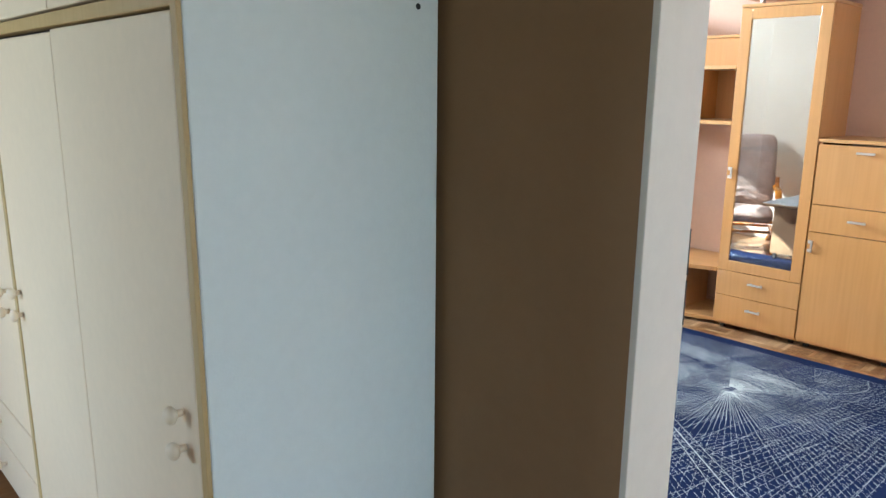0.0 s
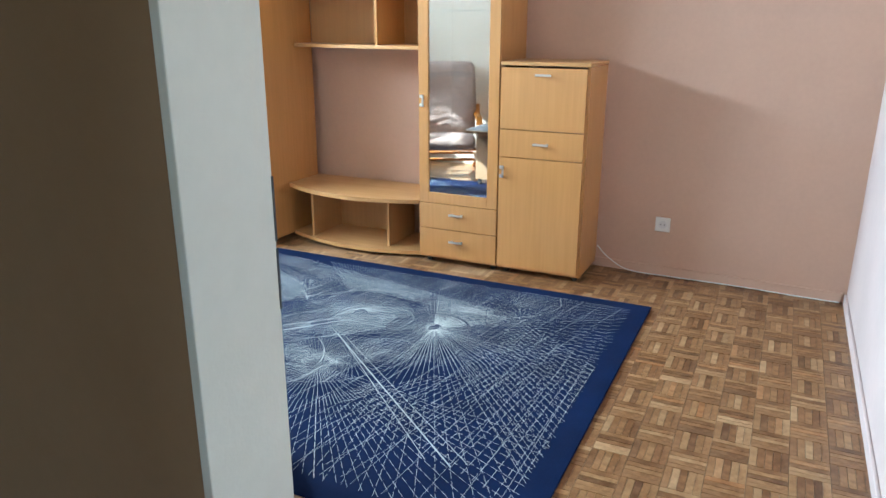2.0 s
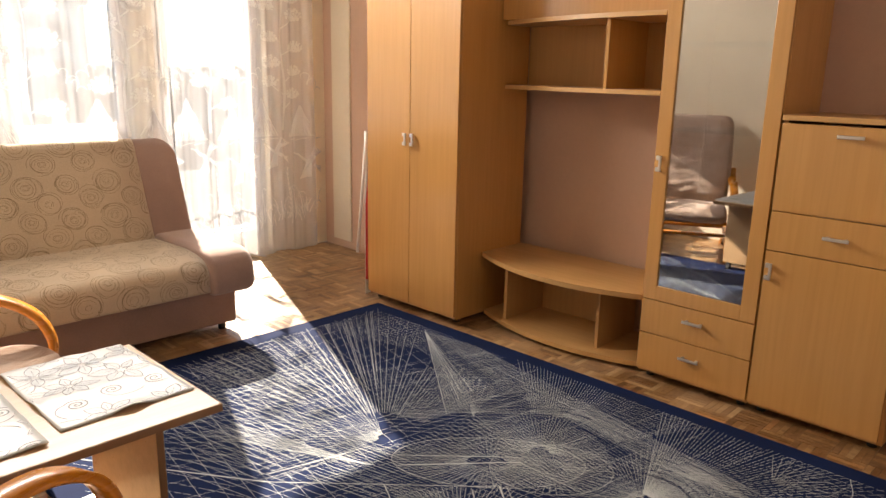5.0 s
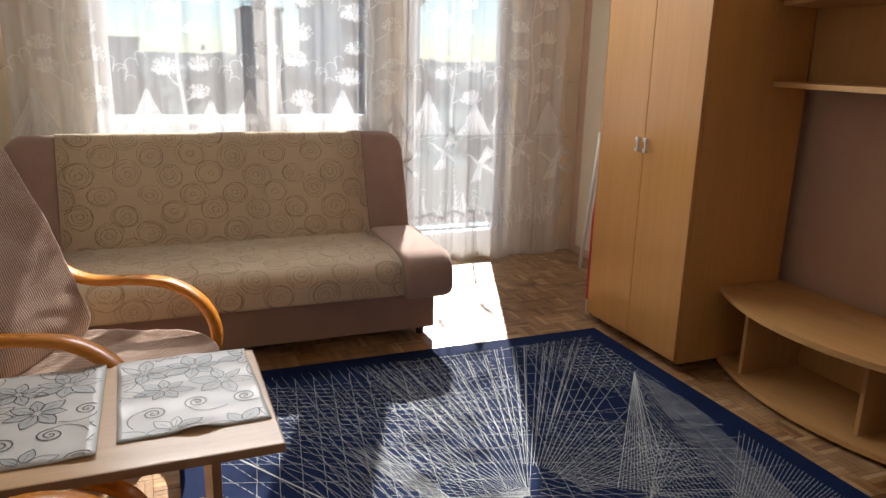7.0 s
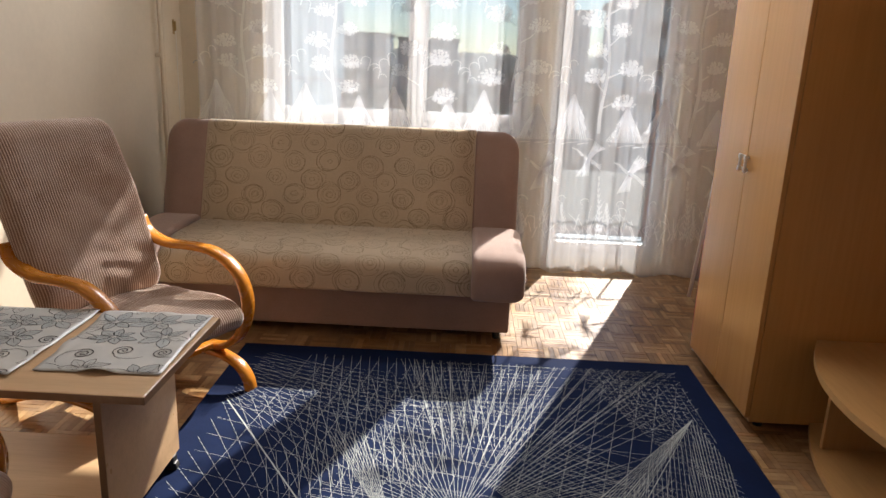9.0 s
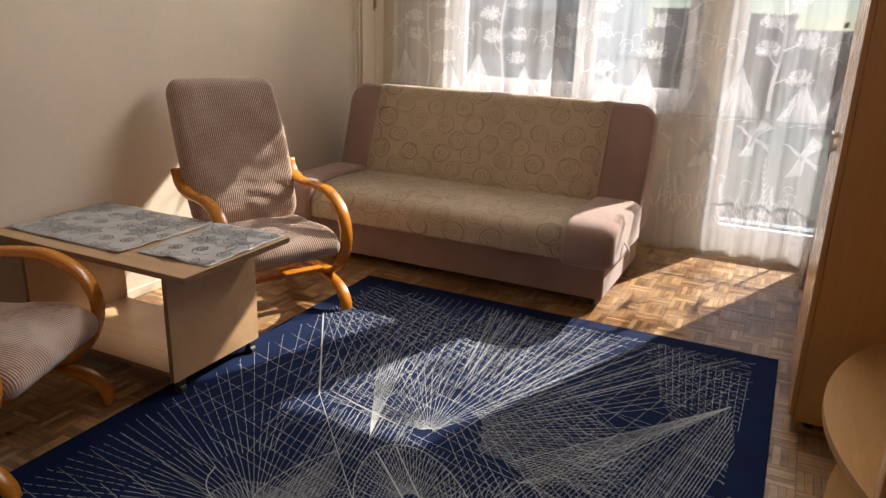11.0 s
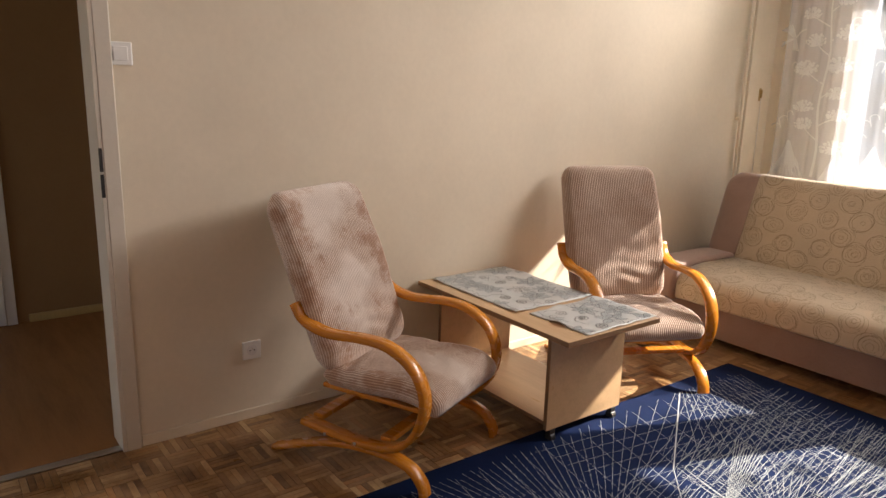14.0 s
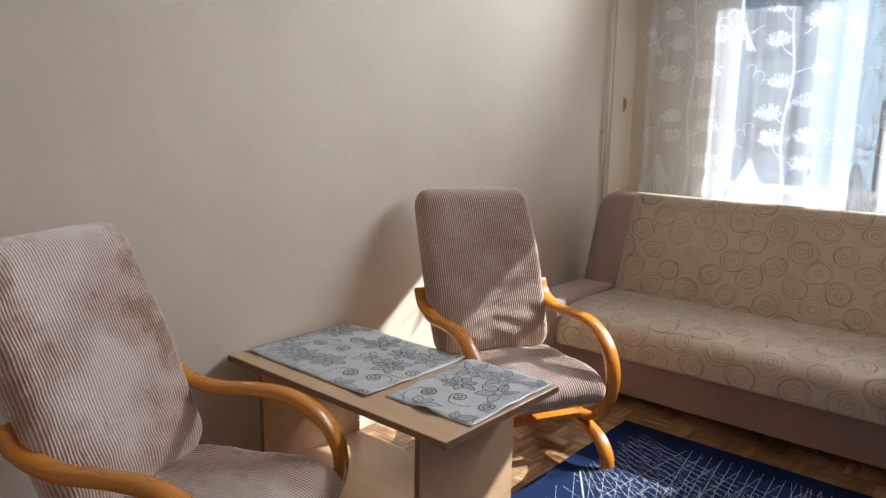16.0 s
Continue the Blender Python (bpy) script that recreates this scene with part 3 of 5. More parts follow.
def tv_bench():
    y0, y1 = 0.004, 0.998
    t = thing("tv_bench", pose(4.300, 1.992, 0), "low beech television bench with a bowed top", "tv bench")
    part("top", bowed_board(bmesh.new(), y0, y1, 0.40, 0.0, 0.06, 0.13, 0.352, 0.376), BEECH_FLAT, t)
    part("base_board", bowed_board(bmesh.new(), y0, y1, 0.40, 0.04, 0.09, 0.11, 0.02, 0.042), BEECH_FLAT, t)
    for y in (y0 + 0.235, y0 + 0.80):
        part("upright", boxed(0.045, y, 0.042, 0.39, y + 0.018, 0.352, bevel=0.001), BEECH_IN, t)
    part("back_panel", boxed(0.37, y0 + 0.235, 0.042, 0.376, y0 + 0.82, 0.352), BEECH_IN, t)
    for y in (0.08, 0.92):
        part("foot", cylinder(bmesh.new(), (0.2, y, 0), (0.2, y, 0.02), 0.02, 12), DARK, t)
    return t


def wall_shelf():
    y0, y1 = 0.003, 0.999
    t = thing("wall_shelf", pose(4.300, 1.992, 1.242), "open beech shelf unit bridging wardrobe and display cabinet", "shelf")
    for z in (0.0, 0.322):
        part("board", bowed_board(bmesh.new(), y0, y1, 0.41, 0.0, 0.20, 0.055, z, z + 0.02), BEECH_FLAT, t)
    part("back_panel", boxed(0.398, y0, 0.02, 0.404, y1, 0.322), BEECH_IN, t)
    part("divider", boxed(0.06, 0.30, 0.02, 0.397, 0.318, 0.322, bevel=0.001), BEECH, t)
    part("flap", boxed(0.16, y0, 0.343, 0.178, y1, 0.508, bevel=0.002), BEECH, t)
    part("top_board", boxed(0.155, y0, 0.509, 0.41, y1, 0.527, bevel=0.002), BEECH_FLAT, t)
    return t


wardrobe()
vitrine()
low_cabinet()
tv_bench()
wall_shelf()


# ---- rug ----
RX0, RX1, RY0, RY1 = 2.072, 4.102, 0.566, 3.552
rug = thing("rug", pose((RX0 + RX1) / 2, (RY0 + RY1) / 2, 0), "navy blue woven rug with fans of fine pale lines", "rug")
RUG_CENTRE = Vector(((RX0 + RX1) / 2, (RY0 + RY1) / 2))
HW, HL = (RX1 - RX0) / 2, (RY1 - RY0) / 2
part("field", boxed(-HW, -HL, 0.0, HW, HL, 0.010, bevel=0.004), NAVY, rug)


# ---- coffee table ----
def coffee_table():
    t = thing("coffee_table", pose(1.272, 2.05, 0), "beech laminate coffee table on castors with an open lower shelf", "coffee table")
    part("tabletop", boxed(0.0, 0.0, 0.478, 1.018, 0.552, 0.500, bevel=0.003), TABLE_WOOD, t)
    bm = bmesh.new()
    for b in ((-0.0015, -0.0015, 0.479, 1.0195, -0.0002, 0.499), (1.0182, -0.0015, 0.479, 1.0195, 0.5535, 0.499)):
        box(bm, *b)
    part("edge_band", bm, TABLE_EDGE, t, "brown edge band")
    for x in (0.115, 0.865):
        part("end_panel", boxed(x, 0.045, 0.058, x + 0.02, 0.50, 0.478, bevel=0.001), TABLE_WOOD, t)
        part("panel_edge", boxed(x + 0.001, 0.0435, 0.059, x + 0.019, 0.0449, 0.477), TABLE_EDGE, t)
    part("lower_shelf", boxed(0.135, 0.05, 0.075, 0.865, 0.49, 0.093, bevel=0.001), TABLE_WOOD, t)
    part("shelf_edge", boxed(0.136, 0.0485, 0.076, 0.864, 0.0499, 0.092), TABLE_EDGE, t)
    for x in (0.125, 0.875):
        for y in (0.08, 0.46):
            bm = bmesh.new()
            cylinder(bm, (x, y - 0.012, 0.02), (x, y + 0.012, 0.02), 0.02, 14)
            box(bm, x - 0.012, y - 0.016, 0.03, x + 0.012, y + 0.016, 0.058, bevel=0.003)
            part("castor", bm, DARK, t, "black castor")
    return t


coffee_table()

# ---- armchairs ----
RIB = 0.0098


def pad(centre, widths, thick, corner=0.05, crease_at=0.0):
    """A ribbed cushion: a run of (x, z) along its middle, its width along the run, and its thickness."""
    bm = bmesh.new()
    uv = bm.loops.layers.uv.new("UVMap")
    n = len(centre)
    run = [0.0]
    for a, b in zip(centre, centre[1:]):
        run.append(run[-1] + (b - a).length)
    total, top_n = run[-1], 420
    rings, us = [], []
    for i, c in enumerate(centre):
        a, b = centre[max(0, i - 1)], centre[min(n - 1, i + 1)]
        d = (b - a).normalized()
        nrm = Vector((-d.z, 0, d.x))
        e = min(run[i], total - run[i])
        k = max(0.0, 1 - e / corner)
        fall = math.sqrt(max(0.0, 1 - k * k))
        w = widths[i] / 2 - corner * 0.8 * (1 - math.sqrt(max(0.0, 1 - min(1.0, k) ** 2)))
        ring = []
        for j in range(top_n + 1):
            y = -w + 2 * w * j / top_n
            edge = max(0.0, 1 - (w - abs(y)) / 0.045)
            roll = math.sqrt(max(0.0, 1 - edge * edge))
            low = max(0.0, 1 - abs(run[i] - crease_at) / 0.26) if crease_at else 0.0
            wob = 0.008 * noise.noise(Vector((y * 6, run[i] * 6, thick * 40))) + 0.0035 * noise.noise(Vector((y * 16 + run[i] * 9, run[i] * 22, thick * 90))) + 0.010 * low * noise.noise(Vector((y * 5 + run[i] * 7, run[i] * 19 - abs(y) * 7, thick * 70)))
            s = y if edge <= 0 else math.copysign(w - 0.045 + (0.045 + thick / 2) / 2 * math.asin(min(1.0, edge)), y)
            h = thick / 2 * roll * fall + (0.0015 * math.sin(s / RIB * 2 * math.pi) + wob) * roll * fall
            ring.append((c + nrm * h + Vector((0, y, 0)), s))
        for j in range(13):
            y = w - 2 * w * (j + 0.5) / 13
            edge = max(0.0, 1 - (w - abs(y)) / 0.045)
            ring.append((c - nrm * thick / 2 * math.sqrt(max(0.0, 1 - edge * edge)) * fall + Vector((0, y, 0)), y))
        rings.append([bm.verts.new(p) for p, _ in ring])
        us.append([y for _, y in ring])
    m = len(rings[0])
    for i in range(n - 1):
        for j in range(m):
            k = (j + 1) % m
            f = bm.faces.new((rings[i][j], rings[i][k], rings[i + 1][k], rings[i + 1][j]))
            for loop, q in zip(f.loops, ((i, j), (i, k), (i + 1, k), (i + 1, j))):
                loop[uv].uv = (us[q[0]][q[1]] / RIB * 2 * math.pi, run[q[0]])
    bm.faces.new(rings[0][::-1])
    bm.faces.new(rings[-1])
    bmesh.ops.recalc_face_normals(bm, faces=bm.faces)
    return bm


def run_normals(points):
    out = []
    for i in range(len(points)):
        d = (points[min(i + 1, len(points) - 1)] - points[max(0, i - 1)]).normalized()
        out.append(Vector((-d.z, 0, d.x)))
    return out


def armchair(m, label, cloth):
    """A bentwood cantilever armchair that faces its own +x."""
    t = thing("armchair", m, label, "armchair", "bentwood armchairs")
    for s in (-1, 1):
        y = s * 0.282
        arm = spline([(-0.235, 0, 0.635), (-0.19, 0, 0.575), (-0.08, 0, 0.545), (0.08, 0, 0.555), (0.20, 0, 0.545), (0.30, 0, 0.485), (0.345, 0, 0.385), (0.325, 0, 0.275), (0.255, 0, 0.185), (0.14, 0, 0.150), (-0.02, 0, 0.150), (-0.20, 0, 0.165)], 6)
        arm = [p + Vector((0, y, 0)) for p in arm]
        part("arm", strip(bmesh.new(), arm, run_normals(arm), 0.058, 0.024), BENT_WOOD, t, "honey coloured bent plywood arm", True)
        leg = spline([(0.352, 0, 0.004), (0.338, 0, 0.055), (0.285, 0, 0.105), (0.18, 0, 0.128), (0.02, 0, 0.122), (-0.14, 0, 0.085), (-0.30, 0, 0.025), (-0.36, 0, 0.006)], 6)
        leg = [p + Vector((0, y - s * 0.004, 0)) for p in leg]
        part("leg", strip(bmesh.new(), leg, run_normals(leg), 0.056, 0.022), BENT_WOOD, t, "", True)
        for x in (0.06, -0.08):
            part("bolt", cylinder(bmesh.new(), (x, y + s * 0.029, 0.148), (x, y + s * 0.032, 0.148), 0.006, 10), METAL, t)
    for x, z in ((0.16, 0.165), (-0.16, 0.175)):
        part("cross_bar", boxed(x - 0.025, -0.252, z - 0.010, x + 0.025, 0.252, z + 0.012, bevel=0.004), BENT_WOOD, t)
    part("seat_frame", boxed(-0.15, -0.235, 0.295, 0.30, 0.235, 0.315, bevel=0.006), BENT_WOOD, t)
    part("seat_bar", boxed(0.292, -0.2535, 0.272, 0.322, 0.2535, 0.302, bevel=0.006), BENT_WOOD, t)
    part("back_bar", boxed(-0.262, -0.2535, 0.575, -0.240, 0.2535, 0.615, bevel=0.005), BENT_WOOD, t)
    back = spline([(-0.105, 0, 0.355), (-0.150, 0, 0.47), (-0.200, 0, 0.60), (-0.275, 0, 0.78), (-0.345, 0, 0.93), (-0.40, 0, 1.03)], 15)
    n = len(back)
    part("back_cushion", pad(back[::-1], [0.52 + 0.03 * math.sin(math.pi * min(1, i / n * 1.1)) for i in range(n)], 0.105, 0.085, 0.60), cloth, t, "ribbed corduroy back cushion", True)
    seat = spline([(-0.155, 0, 0.345), (-0.06, 0, 0.345), (0.08, 0, 0.352), (0.22, 0, 0.362), (0.315, 0, 0.345), (0.362, 0, 0.295)], 14)
    part("seat_cushion", pad(seat, [0.50] * len(seat), 0.085, 0.05, 0.12), cloth, t, "ribbed corduroy seat cushion", True)
    return t


armchair(pose(1.793, 3.000, 0, 0, 0, -26.5), "bentwood armchair with ribbed pink-brown corduroy cushions in sunlight", CORDUROY)
armchair(pose(1.774, 1.562, 0, 0, 0, 23.5), "bentwood armchair with faded stained corduroy cushions by the wall", STAINED)


# ---- sofa ----
def swept(profile, x0, x1, round_left=0.0, round_right=0.0, cuts=3):
    """A closed (y, z) outline carried from x0 to x1, either end rounded by drawing the outline in."""
    bm = bmesh.new()
    cy, cz = sum(p[0] for p in profile) / len(profile), sum(p[1] for p in profile) / len(profile)
    angles = [math.pi / 2 * i / 7 for i in range(8)]
    stations = [(x0 + round_left * (1 - math.cos(a)), round_left * (1 - math.sin(a))) for a in angles] if round_left else [(x0, 0.0)]
    right = [(x1 - round_right * (1 - math.cos(a)), round_right * (1 - math.sin(a))) for a in reversed(angles)] if round_right else [(x1, 0.0)]
    a, b = stations[-1][0], right[0][0]
    stations += [(a + (b - a) * k / (cuts + 1), 0.0) for k in range(1, cuts + 1)] + right
    rings = []
    for x, inset in stations:
        ring = []
        for y, z in profile:
            d = Vector((y - cy, z - cz))
            d = d * max(0.05, 1 - inset / max(0.001, d.length))
            ring.append(bm.verts.new((x, cy + d.x, cz + d.y)))
        rings.append(ring)
    m = len(profile)
    for r, q in zip(rings, rings[1:]):
        for i in range(m):
            k = (i + 1) % m
            bm.faces.new((r[i], r[k], q[k], q[i]))
    bm.faces.new(rings[0][::-1])
    bm.faces.new(rings[-1])
    bmesh.ops.recalc_face_normals(bm, faces=bm.faces)
    return bm


def rounded(corners, steps=6):
    """An outline with rounded corners from (y, z, radius)."""
    out = []
    n = len(corners)
    for i, (y, z, r) in enumerate(corners):
        p, a, b = Vector((y, z)), Vector(corners[i - 1][:2]), Vector(corners[(i + 1) % n][:2])
        if r <= 0:
            out.append((y, z))
            continue
        u, v = (a - p).normalized(), (b - p).normalized()
        s, e = p + u * r, p + v * r
        for k in range(steps + 1):
            t = k / steps
            q = s * (1 - t) ** 2 + p * 2 * t * (1 - t) + e * t * t
            out.append((q.x, q.y))
    return out


SX, SY = 1.42, 3.63
BACK_OUT = [(0.545, 0.33, 0.02), (0.765, 0.943, 0.05), (0.90, 0.918, 0.05), (0.93, 0.20, 0.03), (0.62, 0.20, 0.02)]
SEAT_OUT = [(0.0, 0.25, 0.02), (0.0, 0.40, 0.09), (0.20, 0.435, 0.08), (0.60, 0.425, 0.03), (0.66, 0.25, 0.02)]


def rings_on(bm, at, x0, x1, length, seed, pitch=0.196):
    """Rough stitched rings, three to a spot, on a surface at(x, s) -> place, normal."""
    rng = random.Random(seed)
    rows = max(1, round(length / 0.096))
    for r in range(rows):
        for c in range(-1, int((x1 - x0) / pitch) + 2):
            cx = x0 + pitch * (c + 0.5 + (0.5 if r % 2 else 0.0)) + rng.uniform(-0.012, 0.012)
            cs = length * (r + 0.5) / rows + rng.uniform(-0.010, 0.010)
            size = (1.04 if (c + r) % 3 else 0.90) * rng.uniform(0.94, 1.06)
            ox, os_ = rng.uniform(-0.006, 0.006), rng.uniform(-0.006, 0.006)
            for rad in [q * size for q in (0.012, 0.019, 0.034, 0.049, 0.055, 0.060, 0.066)]:
                if rng.random() < 0.12:
                    continue
                ph, el, wide = rng.uniform(0, 6.28), rng.uniform(0.80, 0.98), rng.uniform(0.0006, 0.0010)
                drift = rng.uniform(-0.004, 0.004), rng.uniform(-0.004, 0.004)
                k0, span = rng.uniform(0, 6.28), rng.uniform(5.0, 6.28)
                prev = None
                for k in range(23):
                    a = k0 + span * k / 22
                    w = rad * (1 + 0.06 * math.sin(2 * a + ph))
                    pair = []
                    for q in (w - wide, w + wide):
                        x, s = cx + (ox + drift[0]) * rad * 20 + q * math.cos(a), cs + (os_ + drift[1]) * rad * 20 + q * el * math.sin(a)
                        if not (x0 + 0.004 < x < x1 - 0.004 and 0.003 < s < length - 0.003):
                            pair = None
                            break
                        p, n = at(x, s)
                        pair.append(bm.verts.new(p + n * 0.0022))
                    if prev and pair:
                        bm.faces.new((prev[0], prev[1], pair[1], pair[0]))
                    prev = pair
    return bm


def along(outline):
    """A function (x, s) over a chain of (y, z) points."""
    pts = [Vector((0, y, z)) for y, z in outline]
    acc = [0.0]
    for a, b in zip(pts, pts[1:]):
        acc.append(acc[-1] + (b - a).length)

    def at(x, s):
        i = max(0, min(len(pts) - 2, next((k for k, v in enumerate(acc) if v > s), len(acc)) - 1))
        d = (pts[i + 1] - pts[i]).normalized()
        p = pts[i] + d * (s - acc[i])
        return Vector((x, p.y, p.z)), Vector((0, -d.z, d.y)).normalized()
    return at, acc[-1]


def sofa():
    t = thing("sofa_bed", pose(SX, SY, 0), "mauve velour sofa bed with cream ring-patterned seat and back", "sofa")
    W = 1.915
    part("base", boxed(0.045, 0.10, 0.045, W - 0.045, 0.88, 0.262, bevel=0.012), MAUVE, t, "mauve upholstered bedding box")
    for x in (0.10, W - 0.10):
        for y in (0.16, 0.82):
            part("foot", cylinder(bmesh.new(), (x, y, 0), (x, y, 0.05), 0.018, 12, 0.024), DARK, t, "black foot")
    c0, c1 = 0.225, W - 0.237
    back = rounded(BACK_OUT)
    seat = rounded(SEAT_OUT)
    fat = rounded([(y - (0.035 if y < 0.1 else 0), z + (0.032 if z > 0.3 else -0.012), r + 0.025) for y, z, r in SEAT_OUT])
    part("back_end", swept(back, 0.0, c0 - 0.001, 0.105, 0.012), MAUVE, t, "mauve velour end of the backrest", True)
    part("back_end", swept(back, c1 + 0.001, W, 0.012, 0.105), MAUVE, t, "mauve velour end of the backrest", True)
    part("arm_pad", swept(fat, -0.012, c0 - 0.001, 0.065, 0.03), MAUVE, t, "rounded mauve arm pad", True)
    part("arm_pad", swept(fat, c1 + 0.001, W + 0.012, 0.03, 0.065), MAUVE, t, "rounded mauve arm pad", True)
    loop = [Vector((W + 0.016 + 0.022 * math.sin(math.pi * k / 10), 0.20 + 0.004 * k, 0.33 - 0.09 * k / 10)) for k in range(11)]
    part("pull_loop", strip(bmesh.new(), loop, run_normals(loop), 0.022, 0.004), MAUVE, t, "mauve fabric pull loop", True)
    lift = [(y - 0.006 if y < 0.8 else y, z + 0.004) for y, z in back]
    b = part("backrest", swept(lift, c0, c1, 0.0, 0.0, 6), CREAM_COVER, t, "cream backrest cover with stitched rings", True)
    s = part("seat", swept([(y - 0.006, z + 0.004) for y, z in seat], c0, c1, 0.0, 0.0, 6), CREAM_COVER, t, "cream seat cover with stitched rings", True)
    tips = [p for p in lift if p[1] > 0.5 and p[0] < 0.80]
    face = [(tips[0][0] - (tips[0][1] - 0.36) * 0.22 / 0.595, 0.36), *tips]
    at, length = along(face)
    part("ring_stitching", rings_on(bmesh.new(), at, c0, c1, length, 4), RING_THREAD, b)
    top = [(y - 0.006, z + 0.004) for y, z in seat if y < 0.62]
    at, length = along(top[2:])
    part("ring_stitching", rings_on(bmesh.new(), at, c0, c1, length, 9), RING_THREAD, s)
    return t


sofa()
# ---- curtain ----
CY, CX0, CX1, CZ0, CZ1 = 4.935, 1.40, 4.66, 0.015, 2.40


def fold(x, z):
    """Depth of the hanging cloth at x and height z."""
    k = 0.55 + 0.45 * min(1.0, (CZ1 - z) / 1.2)
    return k * (0.017 * math.sin(x * 31 + 1.5 * math.sin(x * 5)) + 0.006 * math.sin(x * 74 + 1.3) + 0.002 * math.sin(x * 133) + 0.010 * math.sin(x * 13 + 0.6 * z)) + 0.004 * math.sin(x * 9 + z * 3)


def curtain():
    t = thing("sheer_curtain", pose(0, CY, 0), "floor-length white sheer curtain with woven landscape lace", "curtain")
    bm = bmesh.new()
    nx, nz = 640, 22
    grid = [[bm.verts.new((CX0 + (CX1 - CX0) * i / nx, fold(CX0 + (CX1 - CX0) * i / nx, CZ0 + (CZ1 - CZ0) * j / nz), CZ0 + (CZ1 - CZ0) * j / nz + (0.012 * math.sin(i * 0.11) if j == 0 else 0))) for j in range(nz + 1)] for i in range(nx + 1)]
    for i in range(nx):
        for j in range(nz):
            bm.faces.new((grid[i][j], grid[i + 1][j], grid[i + 1][j + 1], grid[i][j + 1]))
    part("cloth", bm, VOILE, t, "", True)

    layer = [0.002]

    def put(bm, x, z):
        return bm.verts.new((x, fold(x, z) - layer[0], z))

    def disc(bm, x, z, r, rng):
        n = 9
        layer[0] = rng.uniform(0.0018, 0.0052)
        bm.faces.new([put(bm, x + r * math.cos(k * 6.283 / n) * rng.uniform(0.85, 1.12), z + r * 0.9 * math.sin(k * 6.283 / n) * rng.uniform(0.85, 1.12)) for k in range(n)])

    def stroke(bm, pts, w0, w1):
        layer[0] = 0.0018 + (layer[0] * 7.31) % 0.0034
        prev = None
        for i, (x, z) in enumerate(pts):
            w = w0 + (w1 - w0) * i / (len(pts) - 1)
            a, b = pts[max(0, i - 1)], pts[min(len(pts) - 1, i + 1)]
            d = Vector((b[0] - a[0], b[1] - a[1])).normalized()
            pair = (put(bm, x - d.y * w, z + d.x * w), put(bm, x + d.y * w, z - d.x * w))
            if prev:
                bm.faces.new((prev[0], prev[1], pair[1], pair[0]))
            prev = pair

    def bird(bm, x, z, s, flip=1):
        """A crane in flight: neck and body, two feathered wings, a tail."""
        q = lambda u, v: (x + u * s * flip, z + v * s)
        stroke(bm, [q(-0.085, 0.055), q(-0.055, 0.045), q(-0.03, 0.02), q(0.0, 0.0), q(0.04, -0.02)], 0.003 * s, 0.011 * s)
        for k in range(7):
            f = k / 6
            stroke(bm, [q(0.012 * f, 0.004), q(0.02 + 0.03 * f, 0.05 - 0.010 * f), q(0.035 + 0.06 * f, 0.095 - 0.04 * f)], 0.008 * s, 0.003 * s)
            stroke(bm, [q(0.008 * f, -0.004), q(-0.02 + 0.03 * f, -0.045), q(-0.05 + 0.06 * f, -0.10 + 0.012 * f)], 0.008 * s, 0.003 * s)
        for k in range(4):
            stroke(bm, [q(0.035, -0.016), q(0.06, -0.03 - 0.004 * k), q(0.085, -0.030 - 0.012 * k)], 0.006 * s, 0.002 * s)

    def blossom(bm, x, z, s, rng):
        """A rounded clump of overlapping petals with an uneven rim."""
        for ring, count in ((0.050, 15), (0.036, 11), (0.020, 7), (0.004, 2)):
            for k in range(count):
                a = 6.283 * (k + rng.uniform(-0.2, 0.2)) / count
                flat = 0.92 if math.sin(a) > -0.2 else 0.55
                disc(bm, x + s * ring * math.cos(a) * rng.uniform(0.95, 1.3), z + s * ring * math.sin(a) * flat, s * rng.uniform(0.006, 0.012), rng)
        for k in range(7):
            a = math.pi * (0.1 + 0.8 * k / 6)
            stroke(bm, [(x, z - 0.03 * s), (x + 0.055 * s * math.cos(a), z + 0.045 * s * math.sin(a))], 0.0014, 0.0026)

    def cloud(bm, x, z, s, flip):
        pts = []
        for lobe, r in enumerate((0.026, 0.034, 0.026)):
            for k in range(7):
                a = math.pi * (1.05 - 0.95 * k / 6)
                pts.append((x + flip * s * (0.045 * lobe + r * math.cos(a)), z + s * (-0.045 * lobe + r * math.sin(a))))
        stroke(bm, pts, 0.0030, 0.0030)

    period = 0.543
    for c in range(6):
        rng = random.Random(50 + c)
        x0 = CX0 + 0.02 + c * period
        bm = bmesh.new()
        # a tall blossoming tree
        tx = x0 + 0.27
        trunk = [(tx + 0.016 * math.sin(k * 0.9 + c), 0.90 + k * 0.09) for k in range(17)]
        stroke(bm, trunk, 0.011, 0.004)
        for k in range(2, 17):
            side = -1 if k % 2 else 1
            bx, bz = trunk[k]
            reach = rng.uniform(0.07, 0.135)
            ex, ez = bx + side * reach, bz + rng.uniform(-0.01, 0.07)
            stroke(bm, [(bx, bz - 0.03), (bx + side * reach * 0.5, bz + 0.002), (ex, ez - 0.01)], 0.0052, 0.0030)
            blossom(bm, ex, ez, rng.uniform(0.85, 1.25), rng)
